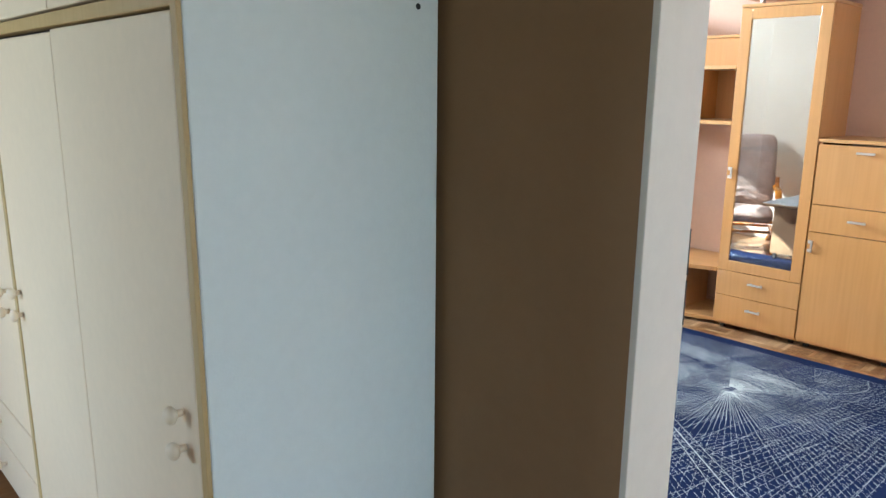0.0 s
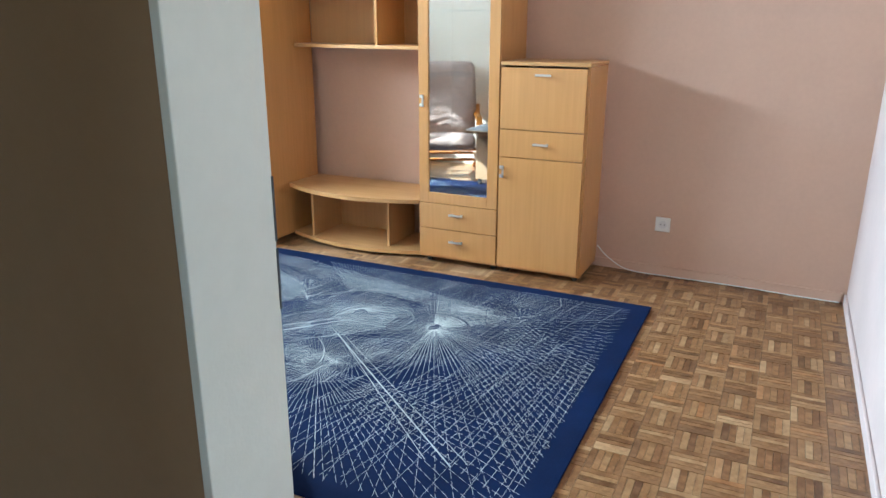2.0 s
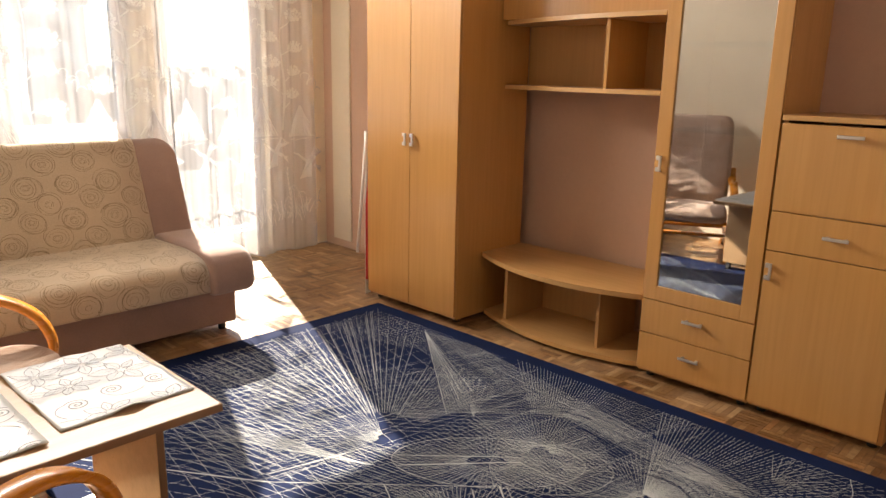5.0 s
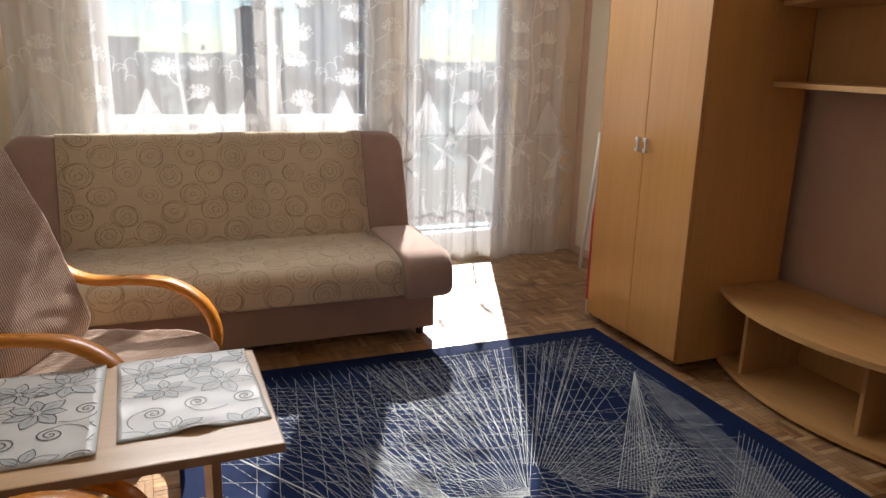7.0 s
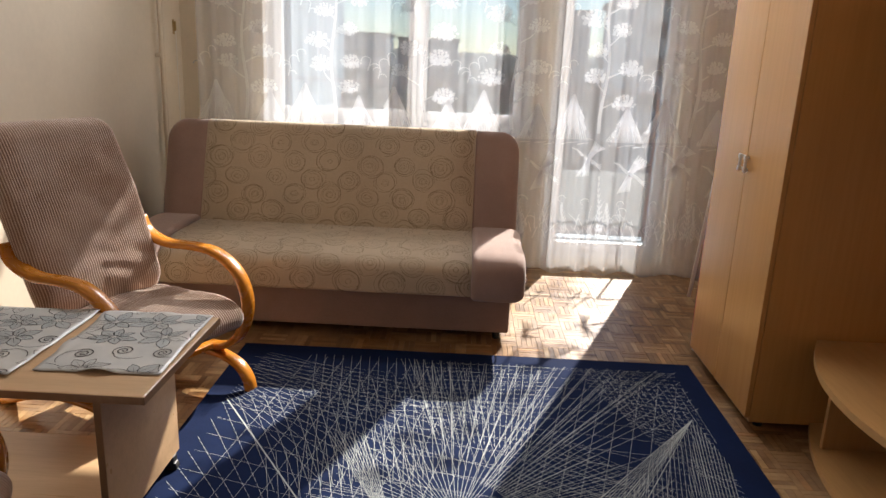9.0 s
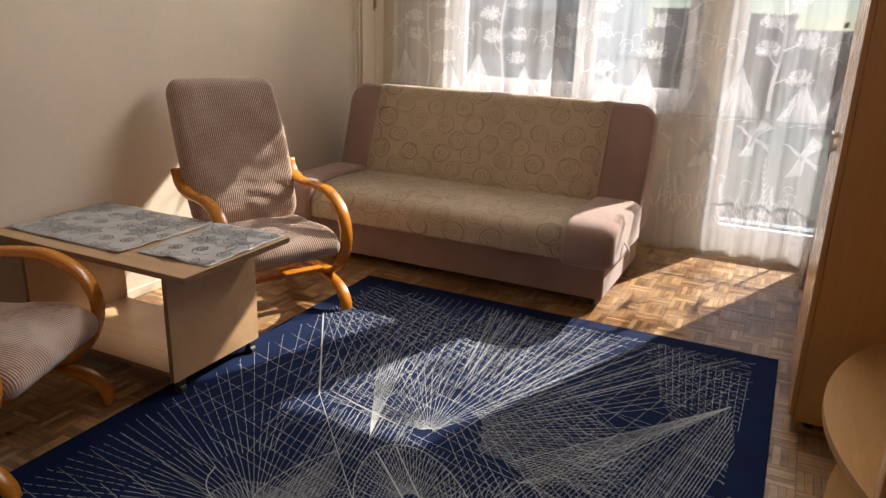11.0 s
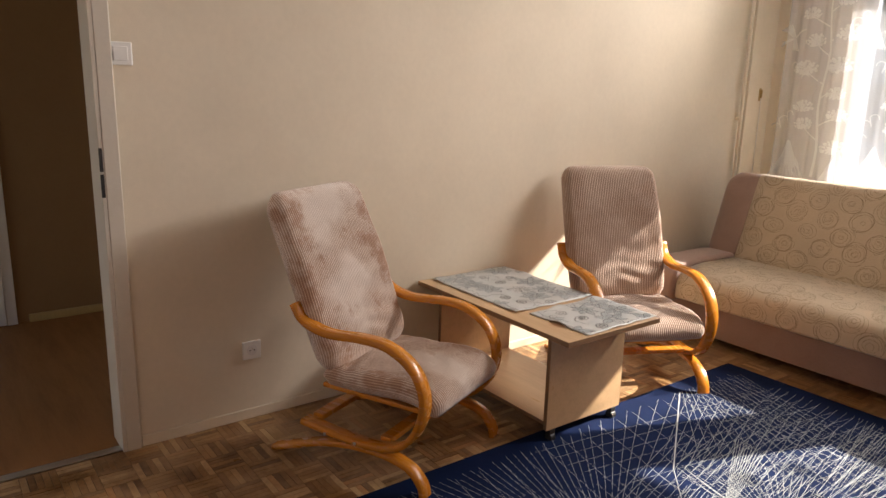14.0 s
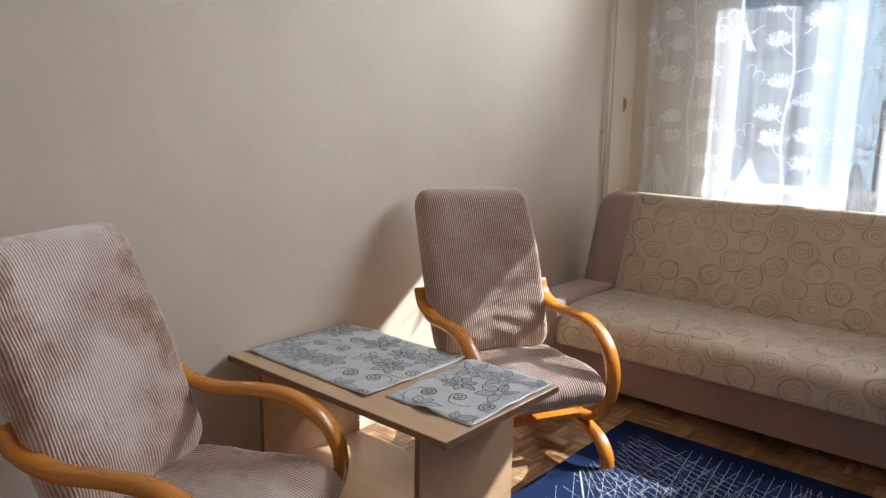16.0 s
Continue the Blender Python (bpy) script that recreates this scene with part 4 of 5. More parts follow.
        # two peaks with combed slopes
        for hx, hz, hh, half in ((x0 + 0.09, 0.86, 0.27, 0.135), (x0 + 0.42, 0.85, 0.22, 0.115)):
            for k in range(45):
                u = (k - 22) / 22
                drop = hh * (1.0 if k % 2 else rng.uniform(0.45, 0.95))
                f = drop / hh
                stroke(bm, [(hx + u * 0.008, hz + hh - abs(u) * 0.006), (hx + u * half * 0.38 * f, hz + hh - drop * 0.42), (hx + u * half * f, hz + hh - drop)], 0.0012, 0.0034)
            for k in range(5):
                stroke(bm, [(hx - half * 0.8 + k * 0.05, hz - 0.02 - 0.01 * (k % 2)), (hx - half * 0.8 + k * 0.05 + 0.06, hz - 0.014)], 0.004, 0.001)
        # cranes, clouds, ferns and reeds
        bird(bm, x0 + 0.20, 0.745, 1.15, 1)
        bird(bm, x0 + 0.47, 0.66, 1.25, 1)
        bird(bm, x0 + 0.03, 1.80, 0.9, -1)
        for qx, qz, qs, qf in ((0.07, 1.30, 1.0, -1), (0.46, 1.27, 1.1, 1), (0.06, 1.62, 0.9, 1), (0.47, 1.92, 1.0, -1)):
            cloud(bm, x0 + qx, qz, qs, qf)
        for fx, fz, fh in ((0.30, 0.26, 0.36), (0.36, 0.24, 0.22), (0.08, 0.25, 0.20)):
            stem = [(x0 + fx + 0.012 * math.sin(k * 0.5), fz + fh * k / 10) for k in range(11)]
            stroke(bm, stem, 0.0036, 0.0016)
            for k in range(1, 11):
                for side in (-1, 1):
                    sx, sz = stem[k]
                    stroke(bm, [(sx, sz - 0.01), (sx + side * 0.022 * (1.15 - k / 11), sz + 0.018)], 0.0050, 0.0014)
        for _ in range(44):
            gx, gz, gh = x0 + rng.uniform(0, period), rng.uniform(0.20, 0.34), rng.uniform(0.05, 0.16)
            lean = rng.uniform(-0.07, 0.07)
            stroke(bm, [(gx, gz), (gx + lean * 0.35, gz + gh * 0.6), (gx + lean, gz + gh)], 0.0036, 0.0010)
        for _ in range(9):
            gx, gz, r = x0 + rng.uniform(0, period), rng.uniform(0.30, 0.50), rng.uniform(0.018, 0.035)
            stroke(bm, [(gx + r * math.cos(k * 0.55), gz + r * 0.8 * math.sin(k * 0.55)) for k in range(9)], 0.0034, 0.0014)
        part("lace_motif", bm, LACE, t, "denser white lace motif")
    bm = bmesh.new()
    cylinder(bm, (CX0 - 0.05, 0.0, CZ1 + 0.012), (CX1 + 0.04, 0.0, CZ1 + 0.012), 0.011, 12)
    part("rail", bm, PLASTIC, t, "white curtain rail")
    for x in (CX0 + 0.05, (CX0 + CX1) / 2, CX1 - 0.05):
        part("bracket", boxed(x - 0.01, 0.0, CZ1 + 0.006, x + 0.01, WW - CY, CZ1 + 0.02), PLASTIC, t)
    return t


curtain()

# ---- pipe and latch in the corner ----
pipe = thing("heating_pipe", pose(WL + 0.035, 4.665, 0), "cream painted vertical heating pipe in the corner", "pipe")
part("tube", cylinder(bmesh.new(), (0, 0, 0), (0, 0, HIGH), 0.012, 16), CREAM_WALL, pipe, "", True)
for z in (0.4, 1.25, 2.1):
    part("bracket", boxed(-0.034, -0.016, z, 0.0, 0.016, z + 0.02, bevel=0.003), CREAM_WALL, pipe)
tagged(link("corner_strip", boxed(WL + 0.0005, 4.74, 0.056, WL + 0.022, 4.93, HIGH - 0.001, bevel=0.006), CREAM_WALL), "painted wooden strip beside the window corner", "trim", "", "structure")
latch = thing("cord_cleat", pose(WL + 0.022, 4.885, 1.38), "small brass cord cleat on the wooden strip", "cleat")
part("plate", boxed(0, -0.012, 0, 0.004, 0.012, 0.085, bevel=0.001), BRASS, latch)
part("hook", boxed(0.004, -0.006, 0.02, 0.018, 0.006, 0.075, bevel=0.003), BRASS, latch)
part("cord", cylinder(bmesh.new(), (0.014, 0.0, -0.95), (0.014, 0.0, 0.03), 0.002, 8), PLASTIC, latch, "thin pale cord")


# ---- sockets and switch ----
def socket(m, label):
    t = thing("wall_socket", m, label, "socket", "wall sockets")
    part("plate", boxed(0, -0.041, -0.041, 0.011, 0.041, 0.041, bevel=0.004), PLASTIC, t)
    bm = bmesh.new()
    bmesh.ops.create_cone(bm, cap_ends=True, segments=28, radius1=0.0225, radius2=0.0225, depth=0.0016, matrix=Matrix.Translation((0.0118, 0, 0)) @ Matrix.Rotation(radians(90), 4, "Y"))
    part("recess", bm, GLOSS_WHITE, t)
    for y, z, r in ((-0.0095, 0, 0.0030), (0.0095, 0, 0.0030)):
        part("hole", cylinder(bmesh.new(), (0.0126, y, z), (0.0131, y, z), r, 10), DARK, t)
    part("earth_pin", cylinder(bmesh.new(), (0.012, 0, 0.010), (0.021, 0, 0.010), 0.0024, 10), METAL, t)
    return t


socket(pose(WL + 0.0005, 1.186, 0.317), "white wall socket above the skirting on cream wall")
socket(EAST @ pose(-0.0005, 0.957, 0.300, 0, 0, 180), "white wall socket on the rose wall")
switch = thing("light_switch", pose(WL + 0.0005, 0.742, 1.532), "white square light switch beside the door frame", "switch")
part("plate", boxed(0, -0.041, -0.041, 0.010, 0.041, 0.041, bevel=0.004), PLASTIC, switch)
part("rocker", boxed(0.010, -0.025, -0.025, 0.0135, 0.025, 0.025, bevel=0.002), PLASTIC, switch)

on_east(tagged(link("corner_band", boxed(-0.016, 5.04, 0.056, -0.0005, 5.262, HIGH - 0.001, bevel=0.004), CREAM_WALL), "cream painted band beside the window corner", "trim", "", "structure"))
# ---- cable, filler patch, ironing board ----
cable_pts = spline([EAST @ Vector(p) for p in ((-0.02, 1.32, 0.13), (-0.03, 1.25, 0.07), (-0.035, 1.12, 0.012), (-0.025, 0.88, 0.006), (-0.02, 0.53, 0.008), (-0.022, 0.23, 0.005), (-0.024, 0.03, 0.006))], 8)
bm = bmesh.new()
for a, b in zip(cable_pts, cable_pts[1:]):
    cylinder(bm, a, b, 0.0035, 8)
tagged(link("cable", bm, PLASTIC, True), "thin white cable lying along the skirting board", "cable")
on_east(tagged(link("filler_patch", boxed(-0.003, 4.64, 0.22, -0.0005, 4.86, 0.42), WHITE_PATCH), "white unpainted filler patch on the rose wall", "patch", "", "structure"))


def ironing_board():
    t = thing("ironing_board", pose(4.160, 3.715, 0), "folded ironing board with a red cover beside the wardrobe", "ironing board")
    bm = bmesh.new()
    outline = [(0.0, 0.10), (0.0, 0.55), (0.03, 0.80), (0.10, 0.98), (0.17, 1.02), (0.25, 0.98), (0.31, 0.80), (0.33, 0.55), (0.33, 0.10)]
    for y in (0.0, 0.022):
        bm.faces.new([bm.verts.new((x, y, z)) for x, z in outline])
    lo, hi = list(bm.verts)[:len(outline)], list(bm.verts)[len(outline):]
    for i in range(len(outline)):
        j = (i + 1) % len(outline)
        bm.faces.new((lo[i], lo[j], hi[j], hi[i]))
    bmesh.ops.recalc_face_normals(bm, faces=bm.faces)
    part("cover", bm, RED_CLOTH, t)
    for x in (0.03, 0.30):
        bm = bmesh.new()
        cylinder(bm, (x, 0.045, 0.0), (x, 0.05, 0.98), 0.010, 12)
        part("leg", bm, PLASTIC, t, "white tubular leg", True)
    part("leg", cylinder(bmesh.new(), (-0.018, 0.075, 0.26), (0.030, 0.045, 0.97), 0.009, 12), PLASTIC, t, "", True)
    part("foot_bar", cylinder(bmesh.new(), (0.03, 0.045, 0.012), (0.32, 0.045, 0.012), 0.011, 12), PLASTIC, t, "", True)
    part("cross_bar", cylinder(bmesh.new(), (0.03, 0.048, 0.55), (0.30, 0.048, 0.55), 0.008, 12), PLASTIC, t, "", True)
    return t


ironing_board()


# ---- place mats ----
def mat_weave():
    m = material("pale_oilcloth_mat", (0.84, 0.84, 0.81), 0.34, spec=0.55)
    v = coords(m)
    wire(m, ramp(m, noise_tex(m, v, 6, 4), [(0.35, (0.52, 0.545, 0.54)), (0.65, (0.62, 0.615, 0.59))]), bsdf(m).inputs["Base Color"])
    bump(m, noise_tex(m, v, 260, 2), 0.08, 0.0008)
    return m


MAT = mat_weave()
PETAL = fabric("pale_blue_printed_petal", (0.42, 0.465, 0.475), 700, 0.15)
bsdf(PETAL).inputs["Roughness"].default_value = 0.38
bsdf(PETAL).inputs["Specular IOR Level"].default_value = 0.6
INK = material("dark_printed_line", (0.03, 0.034, 0.038), 0.38, spec=0.6)


def place_mat(x0, y0, x1, y1, z, seed, label, turn=0.0, curl=1.0):
    rng = random.Random(seed)
    w, l = x1 - x0, y1 - y0
    t = thing("place_mat", pose(x0, y0, z, 0, 0, turn), label, "place mat", "place mats on the table")

    def lift(x, y):
        edge = max(0.0, 1 - min(x, w - x, y, l - y) / 0.06)
        return 0.004 + curl * 0.010 * edge ** 2 * max(0.0, noise.noise(Vector((x * 9 + seed, y * 9, 2.0)))) + 0.002 * noise.noise(Vector((x * 14, y * 14, seed)))
    bm = bmesh.new()
    n = 26
    g = [[bm.verts.new((w * i / n, l * j / n, lift(w * i / n, l * j / n))) for j in range(n + 1)] for i in range(n + 1)]
    for i in range(n):
        for j in range(n):
            bm.faces.new((g[i][j], g[i + 1][j], g[i + 1][j + 1], g[i][j + 1]))
    bm.normal_update()
    bmesh.ops.solidify(bm, geom=list(bm.faces), thickness=0.0015)
    bmesh.ops.recalc_face_normals(bm, faces=bm.faces)
    cloth = part("cloth", bm, MAT, t, "", True)
    bm = bmesh.new()

    def line(pts, wide=0.0008):
        prev = None
        for i, (x, y) in enumerate(pts):
            a, b = pts[max(0, i - 1)], pts[min(len(pts) - 1, i + 1)]
            d = Vector((b[0] - a[0], b[1] - a[1])).normalized()
            if not (0.004 < x < w - 0.004 and 0.004 < y < l - 0.004):
                prev = None
                continue
            pair = [bm.verts.new((x + s * d.y * wide, y - s * d.x * wide, lift(x, y) + 0.0012)) for s in (-1, 1)]
            if prev:
                bm.faces.new((prev[0], prev[1], pair[1], pair[0]))
            prev = pair
    fill = bmesh.new()
    step = 0.122
    for i in range(int(w / step) + 2):
        for j in range(int(l / step) + 2):
            cx, cy = (i + 0.5 * (j % 2)) * step + rng.uniform(-0.02, 0.02), j * step + rng.uniform(-0.02, 0.02)
            a0, petals, r0 = rng.uniform(0, 6.28), rng.choice((6, 7)), rng.uniform(0.066, 0.088)
            kind = rng.random()
            if kind < 0.30:
                # a bold spiral on a curved stem
                s = rng.choice((-1, 1))
                line([(cx + 0.00105 * k * math.cos(a0 + s * k * 0.5), cy + 0.00105 * k * math.sin(a0 + s * k * 0.5)) for k in range(30)], 0.0019)
                line([(cx + 0.031 * math.cos(a0 + s * (14.5 + u * 0.18)) * (1 + u * 0.16), cy + 0.031 * math.sin(a0 + s * (14.5 + u * 0.18)) * (1 + u * 0.16)) for u in range(10)], 0.0012)
                continue
            for p in range(petals):
                a, rr = a0 + p * 6.283 / petals, r0 * rng.uniform(0.8, 1.12)
                d, e = Vector((math.cos(a), math.sin(a))), Vector((-math.sin(a), math.cos(a)))
                wide = rr * rng.uniform(0.19, 0.27)
                loop = [Vector((cx, cy)) + d * rr * (0.12 + 0.88 * abs(k) / 8) * 1.0 + e * (wide * math.sin(math.pi * (abs(k) / 8) ** 0.9) * (1 if k > 0 else -1)) for k in range(-8, 9)]
                outline = [(q.x, q.y) for q in loop]
                line(outline, 0.0011)
                line([(cx + d.x * rr * k / 6, cy + d.y * rr * k / 6) for k in range(1, 5)], 0.0006)
                if kind > 0.42 and all(0.004 < q.x < w - 0.004 and 0.004 < q.y < l - 0.004 for q in loop):
                    verts = [fill.verts.new((q.x, q.y, lift(q.x, q.y) + 0.0006)) for q in loop[:-1]]
                    fill.faces.new(verts)
    tagged(part("petal_print", fill, PETAL, cloth, "pale blue printed petals"), kind="stuff")
    tagged(part("flower_print", bm, INK, cloth, "dark printed outlines"), kind="stuff")
    return t


place_mat(1.283, 2.118, 1.912, 2.598, 0.500, 3, "grey place mat printed with dark flowers and spirals")
place_mat(1.950, 2.160, 2.280, 2.602, 0.500, 7, "curling grey place mat printed with flowers, by the table end", 1.5, 2.2)


# ---- hall ----
def hall_wardrobe():
    t = thing("hall_wardrobe", pose(0.578, 1.12, 0), "built-in hall wardrobe with ivory doors and a bluish side panel", "wardrobe")
    part("side_panel", boxed(0.0, 0.0, 0.0, 0.524, 0.02, 2.44, bevel=0.004), BLUE_WHITE, t, "bluish white painted side panel")
    part("peg_hole", cylinder(bmesh.new(), (0.47, -0.0006, 1.592), (0.47, 0.0005, 1.592), 0.006, 12), DARK, t)
    part("edge_strip", boxed(-0.010, 0.0005, 0.0, -0.0005, 0.022, 2.44, bevel=0.002), STRIP_WOOD, t, "yellowed wood edging")
    # solid core, its dark colour painting the shade in gaps round panel and doors
    part("body", boxed(0.03, 0.021, 0.0, 0.530, 2.06, 2.44), GAP_SHADE, t, "solid wardrobe core coloured near-black for the shade inside")
    part("top_rail", boxed(-0.006, 0.023, 1.558, 0.03, 2.06, 1.586, bevel=0.003), STRIP_WOOD, t, "yellowed wooden rail")
    for y in (1.195, 2.03):
        part("stile", boxed(-0.006, y, 0.0, 0.03, y + 0.026, 1.557, bevel=0.003), STRIP_WOOD, t)
    for y0, y1, z0, z1, ky, kz in ((0.034, 0.638, 0.06, 1.553, 0.094, (0.803, 0.872)), (0.642, 1.19, 0.06, 1.548, 1.145, (0.802, 0.867)), (1.226, 2.026, 0.39, 1.553, 1.30, (0.775, 0.838)), (1.226, 2.026, 0.225, 0.384, 1.63, (0.30,)), (1.226, 2.026, 0.06, 0.219, 1.63, (0.14,)), (0.034, 0.638, 1.592, 2.43, 0.132, ()), (0.642, 1.19, 1.592, 2.43, 1.145, ()), (1.226, 2.026, 1.592, 2.43, 1.30, ())):
        door = part("door" if z1 - z0 > 0.5 else "drawer", boxed(-0.004, y0, z0, 0.026, y1, z1, bevel=0.004), IVORY, t)
        for z in kz:
            bm = bmesh.new()
            cylinder(bm, (-0.020, ky, z), (-0.004, ky, z), 0.007, 14)
            bmesh.ops.create_uvsphere(bm, u_segments=16, v_segments=8, radius=0.0170, matrix=Matrix.Translation((-0.028, ky, z)) @ Matrix.Diagonal((0.72, 1, 1, 1)))
            part("knob", bm, IVORY, door, "ivory turned knob", True)
    return t


hall_wardrobe()


def hall_door():
    t = thing("hall_door", pose(-0.638, -0.395, 0), "closed white hall door with a lever handle and a vent grille", "door", kind="structure")
    part("casing", boxed(0.0, 0.84, 0.0, 0.016, 0.895, 2.06, bevel=0.004), GLOSS_WHITE, t)
    part("casing", boxed(0.0, -0.055, 0.0, 0.016, 0.0, 2.06, bevel=0.004), GLOSS_WHITE, t)
    leaf = part("leaf", boxed(0.0, 0.002, 0.008, 0.030, 0.838, 2.02, bevel=0.003), GLOSS_WHITE, t)
    bm = bmesh.new()
    cylinder(bm, (0.03, 0.76, 1.04), (0.075, 0.76, 1.04), 0.009, 12)
    cylinder(bm, (0.072, 0.765, 1.04), (0.072, 0.65, 1.045), 0.009, 12)
    part("handle", bm, BRASS, leaf, "dull metal lever handle", True)
    bm = bmesh.new()
    for i in range(7):
        box(bm, 0.030, 0.24, 0.12 + i * 0.016, 0.037, 0.60, 0.130 + i * 0.016)
    part("vent_grille", bm, PLASTIC, leaf, "slatted vent grille")
    part("keyhole", cylinder(bmesh.new(), (0.03, 0.76, 0.955), (0.0315, 0.76, 0.955), 0.008, 12), DARK, leaf)
    return t


hall_door()

# ---- rug lines ----
def rug_lines():
    """String art on the rug: fans, nets and bold strokes, clipped to the plain border."""
    rng = random.Random(11)
    bm = bmesh.new()
    BORDER = 0.085
    THIN, MID, BOLD = 0.0012, 0.0016, 0.0054

    def inside(p):
        return abs(p.x - RUG_CENTRE.x) < HW - BORDER and abs(p.y - RUG_CENTRE.y) < HL - BORDER

    def to_border(p, d):
        """How far from p along d the plain border begins."""
        far = 9.0
        for k, half in ((0, HW), (1, HL)):
            if abs(d[k]) > 1e-6:
                far = min(far, ((half - BORDER) * (1 if d[k] > 0 else -1) - (p[k] - RUG_CENTRE[k])) / d[k])
        return max(0.0, far)

    def line(a, b, wide=THIN, dash=0.0):
        a, b = Vector(a), Vector(b)
        d = b - a
        if d.length < 0.004:
            return
        n = Vector((-d.y, d.x)).normalized() * wide / 2
        steps = max(1, int(d.length / (dash or 0.08)))
        z = rng.uniform(0.0104, 0.0120)
        shift = rng.random() * 0.3 if dash else 0.0
        for i in range(steps):
            p, q = a + d * ((i + shift) / steps), a + d * (min(i + shift + 0.74, steps) / steps if dash else (i + 1) / steps)
            if inside(p) and inside(q):
                bm.faces.new([bm.verts.new((v.x - RUG_CENTRE.x, v.y - RUG_CENTRE.y, z)) for v in (p + n, p - n, q - n, q + n)])

    def fan(apex, a, b, count, wide=THIN, dash=0.0):
        a, b = Vector(a), Vector(b)
        for i in range(count):
            line(apex, a + (b - a) * (i / (count - 1)), wide, dash)

    def strings(a0, a1, b0, b1, count, wide=THIN, dash=0.0):
        """Lines between two rows of points."""
        a0, a1, b0, b1 = map(Vector, (a0, a1, b0, b1))
        for i in range(count):
            k = i / (count - 1)
            line(a0 + (a1 - a0) * k, b0 + (b1 - b0) * k, wide, dash)

    def rays(hub, t0, t1, count, r0, r1, wide=THIN, dash=0.0, far=9.0, wave=0.0):
        """Threads round a hub: solid from r0 to r1, then dashed on to the border."""
        hub = Vector(hub)
        for i in range(count):
            t = radians(t0 + (t1 - t0) * (i + rng.uniform(-0.12, 0.12)) / (count - 1))
            d = Vector((math.cos(t), math.sin(t)))
            edge = r1 + wave * math.sin(i * 0.55)
            end = min(to_border(hub, d), far)
            line(hub + d * r0, hub + d * min(edge, end), wide)
            if dash and end > edge + 0.03:
                line(hub + d * (edge + 0.01), hub + d * end, wide, dash)

    def curve(points, wide=BOLD, steps=8):
        run = spline([(x, y, 0) for x, y in points], steps)
        for p, q in zip(run, run[1:]):
            line(p.xy, q.xy, wide)

    def oval(c, a, b, lean, r0=0.0, count=0, wide=THIN, edge=0.0, t0=0, t1=360):
        """Threads that run from the middle of an oval to its rim, and the rim itself."""
        c, u = Vector(c), Vector((math.cos(radians(lean)), math.sin(radians(lean))))
        v = Vector((-u.y, u.x))
        rim = [c + u * a * math.cos(radians(t0 + (t1 - t0) * k / 60)) + v * b * math.sin(radians(t0 + (t1 - t0) * k / 60)) for k in range(61)]
        for k in range(count):
            f = 60 * k / max(1, count - 1)
            p = rim[min(59, int(f))].lerp(rim[min(60, int(f) + 1)], f - int(f))
            line(c + (p - c) * r0, p, wide)
        if edge:
            for p, q in zip(rim, rim[1:]):
                line(p, q, edge)

    A, B = (3.963, 3.022), (3.635, 1.167)          # tip of the blade, tip of the long arrow
    N, K, H, C = (3.067, 2.325), (3.385, 1.452), (2.828, 1.725), (3.40, 1.855)

    # needles from the northern hub to the far border
    N2 = Vector(N)
    for i in range(15):
        top = Vector((2.86 + i * 0.078, RY1 - BORDER - 0.02 - 0.05 * (i % 2)))
        line(N2 + (top - N2) * 0.42, top, MID, 0.0 if i % 3 else 0.05)
        line(N2 + (top - N2) * 0.30, top + Vector((0.012, 0)), THIN)
    rays(N, 40, 68, 12, 0.20, 1.05, MID, 0.045)
    rays(N, -6, 40, 23, 0.18, 0.62, THIN)
    rays(N, 60, 178, 29, 0.02, 0.42, THIN, wave=0.06)
    # dashed corners beyond the needles
    strings((4.01, 3.44), (3.99, 2.50), (3.55, 3.44), (3.80, 2.75), 26, MID, 0.032)
    strings((3.62, 3.46), (4.00, 3.30), (3.72, 2.95), (4.00, 2.85), 13, MID, 0.036)
    # open squares by the far end, and the net that crosses the sunny half
    strings((2.80, 3.46), (3.42, 3.46), (2.98, 2.80), (3.30, 2.72), 19, MID, 0.030)
    strings((2.70, 2.96), (2.86, 3.42), (3.42, 3.02), (3.46, 3.44), 12, MID, 0.030)
    strings((2.16, 3.02), (2.20, 3.46), (2.62, 2.50), (3.30, 3.02), 18, THIN)
    strings((2.20, 3.02), (3.10, 3.44), (2.50, 2.42), (3.20, 2.62), 21, THIN)
    strings((2.42, 3.46), (3.02, 3.46), (2.58, 2.40), (3.05, 2.55), 16, THIN)
    strings((2.15, 2.92), (2.15, 3.40), (2.70, 2.90), (2.80, 3.30), 13, MID, 0.04)
    # the bright wedge
    fan((2.908, 2.205), (2.59, 2.80), (2.735, 2.765), 11, 0.0014)
    fan((2.62, 2.40), (2.86, 2.33), (3.02, 2.30), 6, THIN)
    # the blade and the long sheaf that leaves its tip
    fan(A, (3.365, 2.287), (3.47, 2.215), 11, 0.0013)
    fan(A, (3.53, 2.39), (3.60, 2.365), 4, MID)
    fan((3.43, 2.207), (3.78, 2.60), (3.70, 2.33), 6, THIN)
    strings(A, (4.0, 2.72), (3.655, 1.33), (3.70, 1.20), 9, 0.0017)
    strings((3.95, 2.95), (3.72, 2.30), B, (3.62, 1.44), 13, THIN)
    # the arrow head, hatched close
    strings((3.612, 1.46), B, (3.70, 1.36), B, 12, MID)
    strings((3.59, 1.50), (3.635, 1.18), (3.70, 1.44), (3.645, 1.17), 13, THIN)
    curve([(4.012, 1.02), (3.88, 0.985), (3.735, 1.056), (3.65, 1.165)], 0.0026)
    curve([(3.65, 1.165), (3.50, 1.33), (3.375, 1.45)], 0.0024)
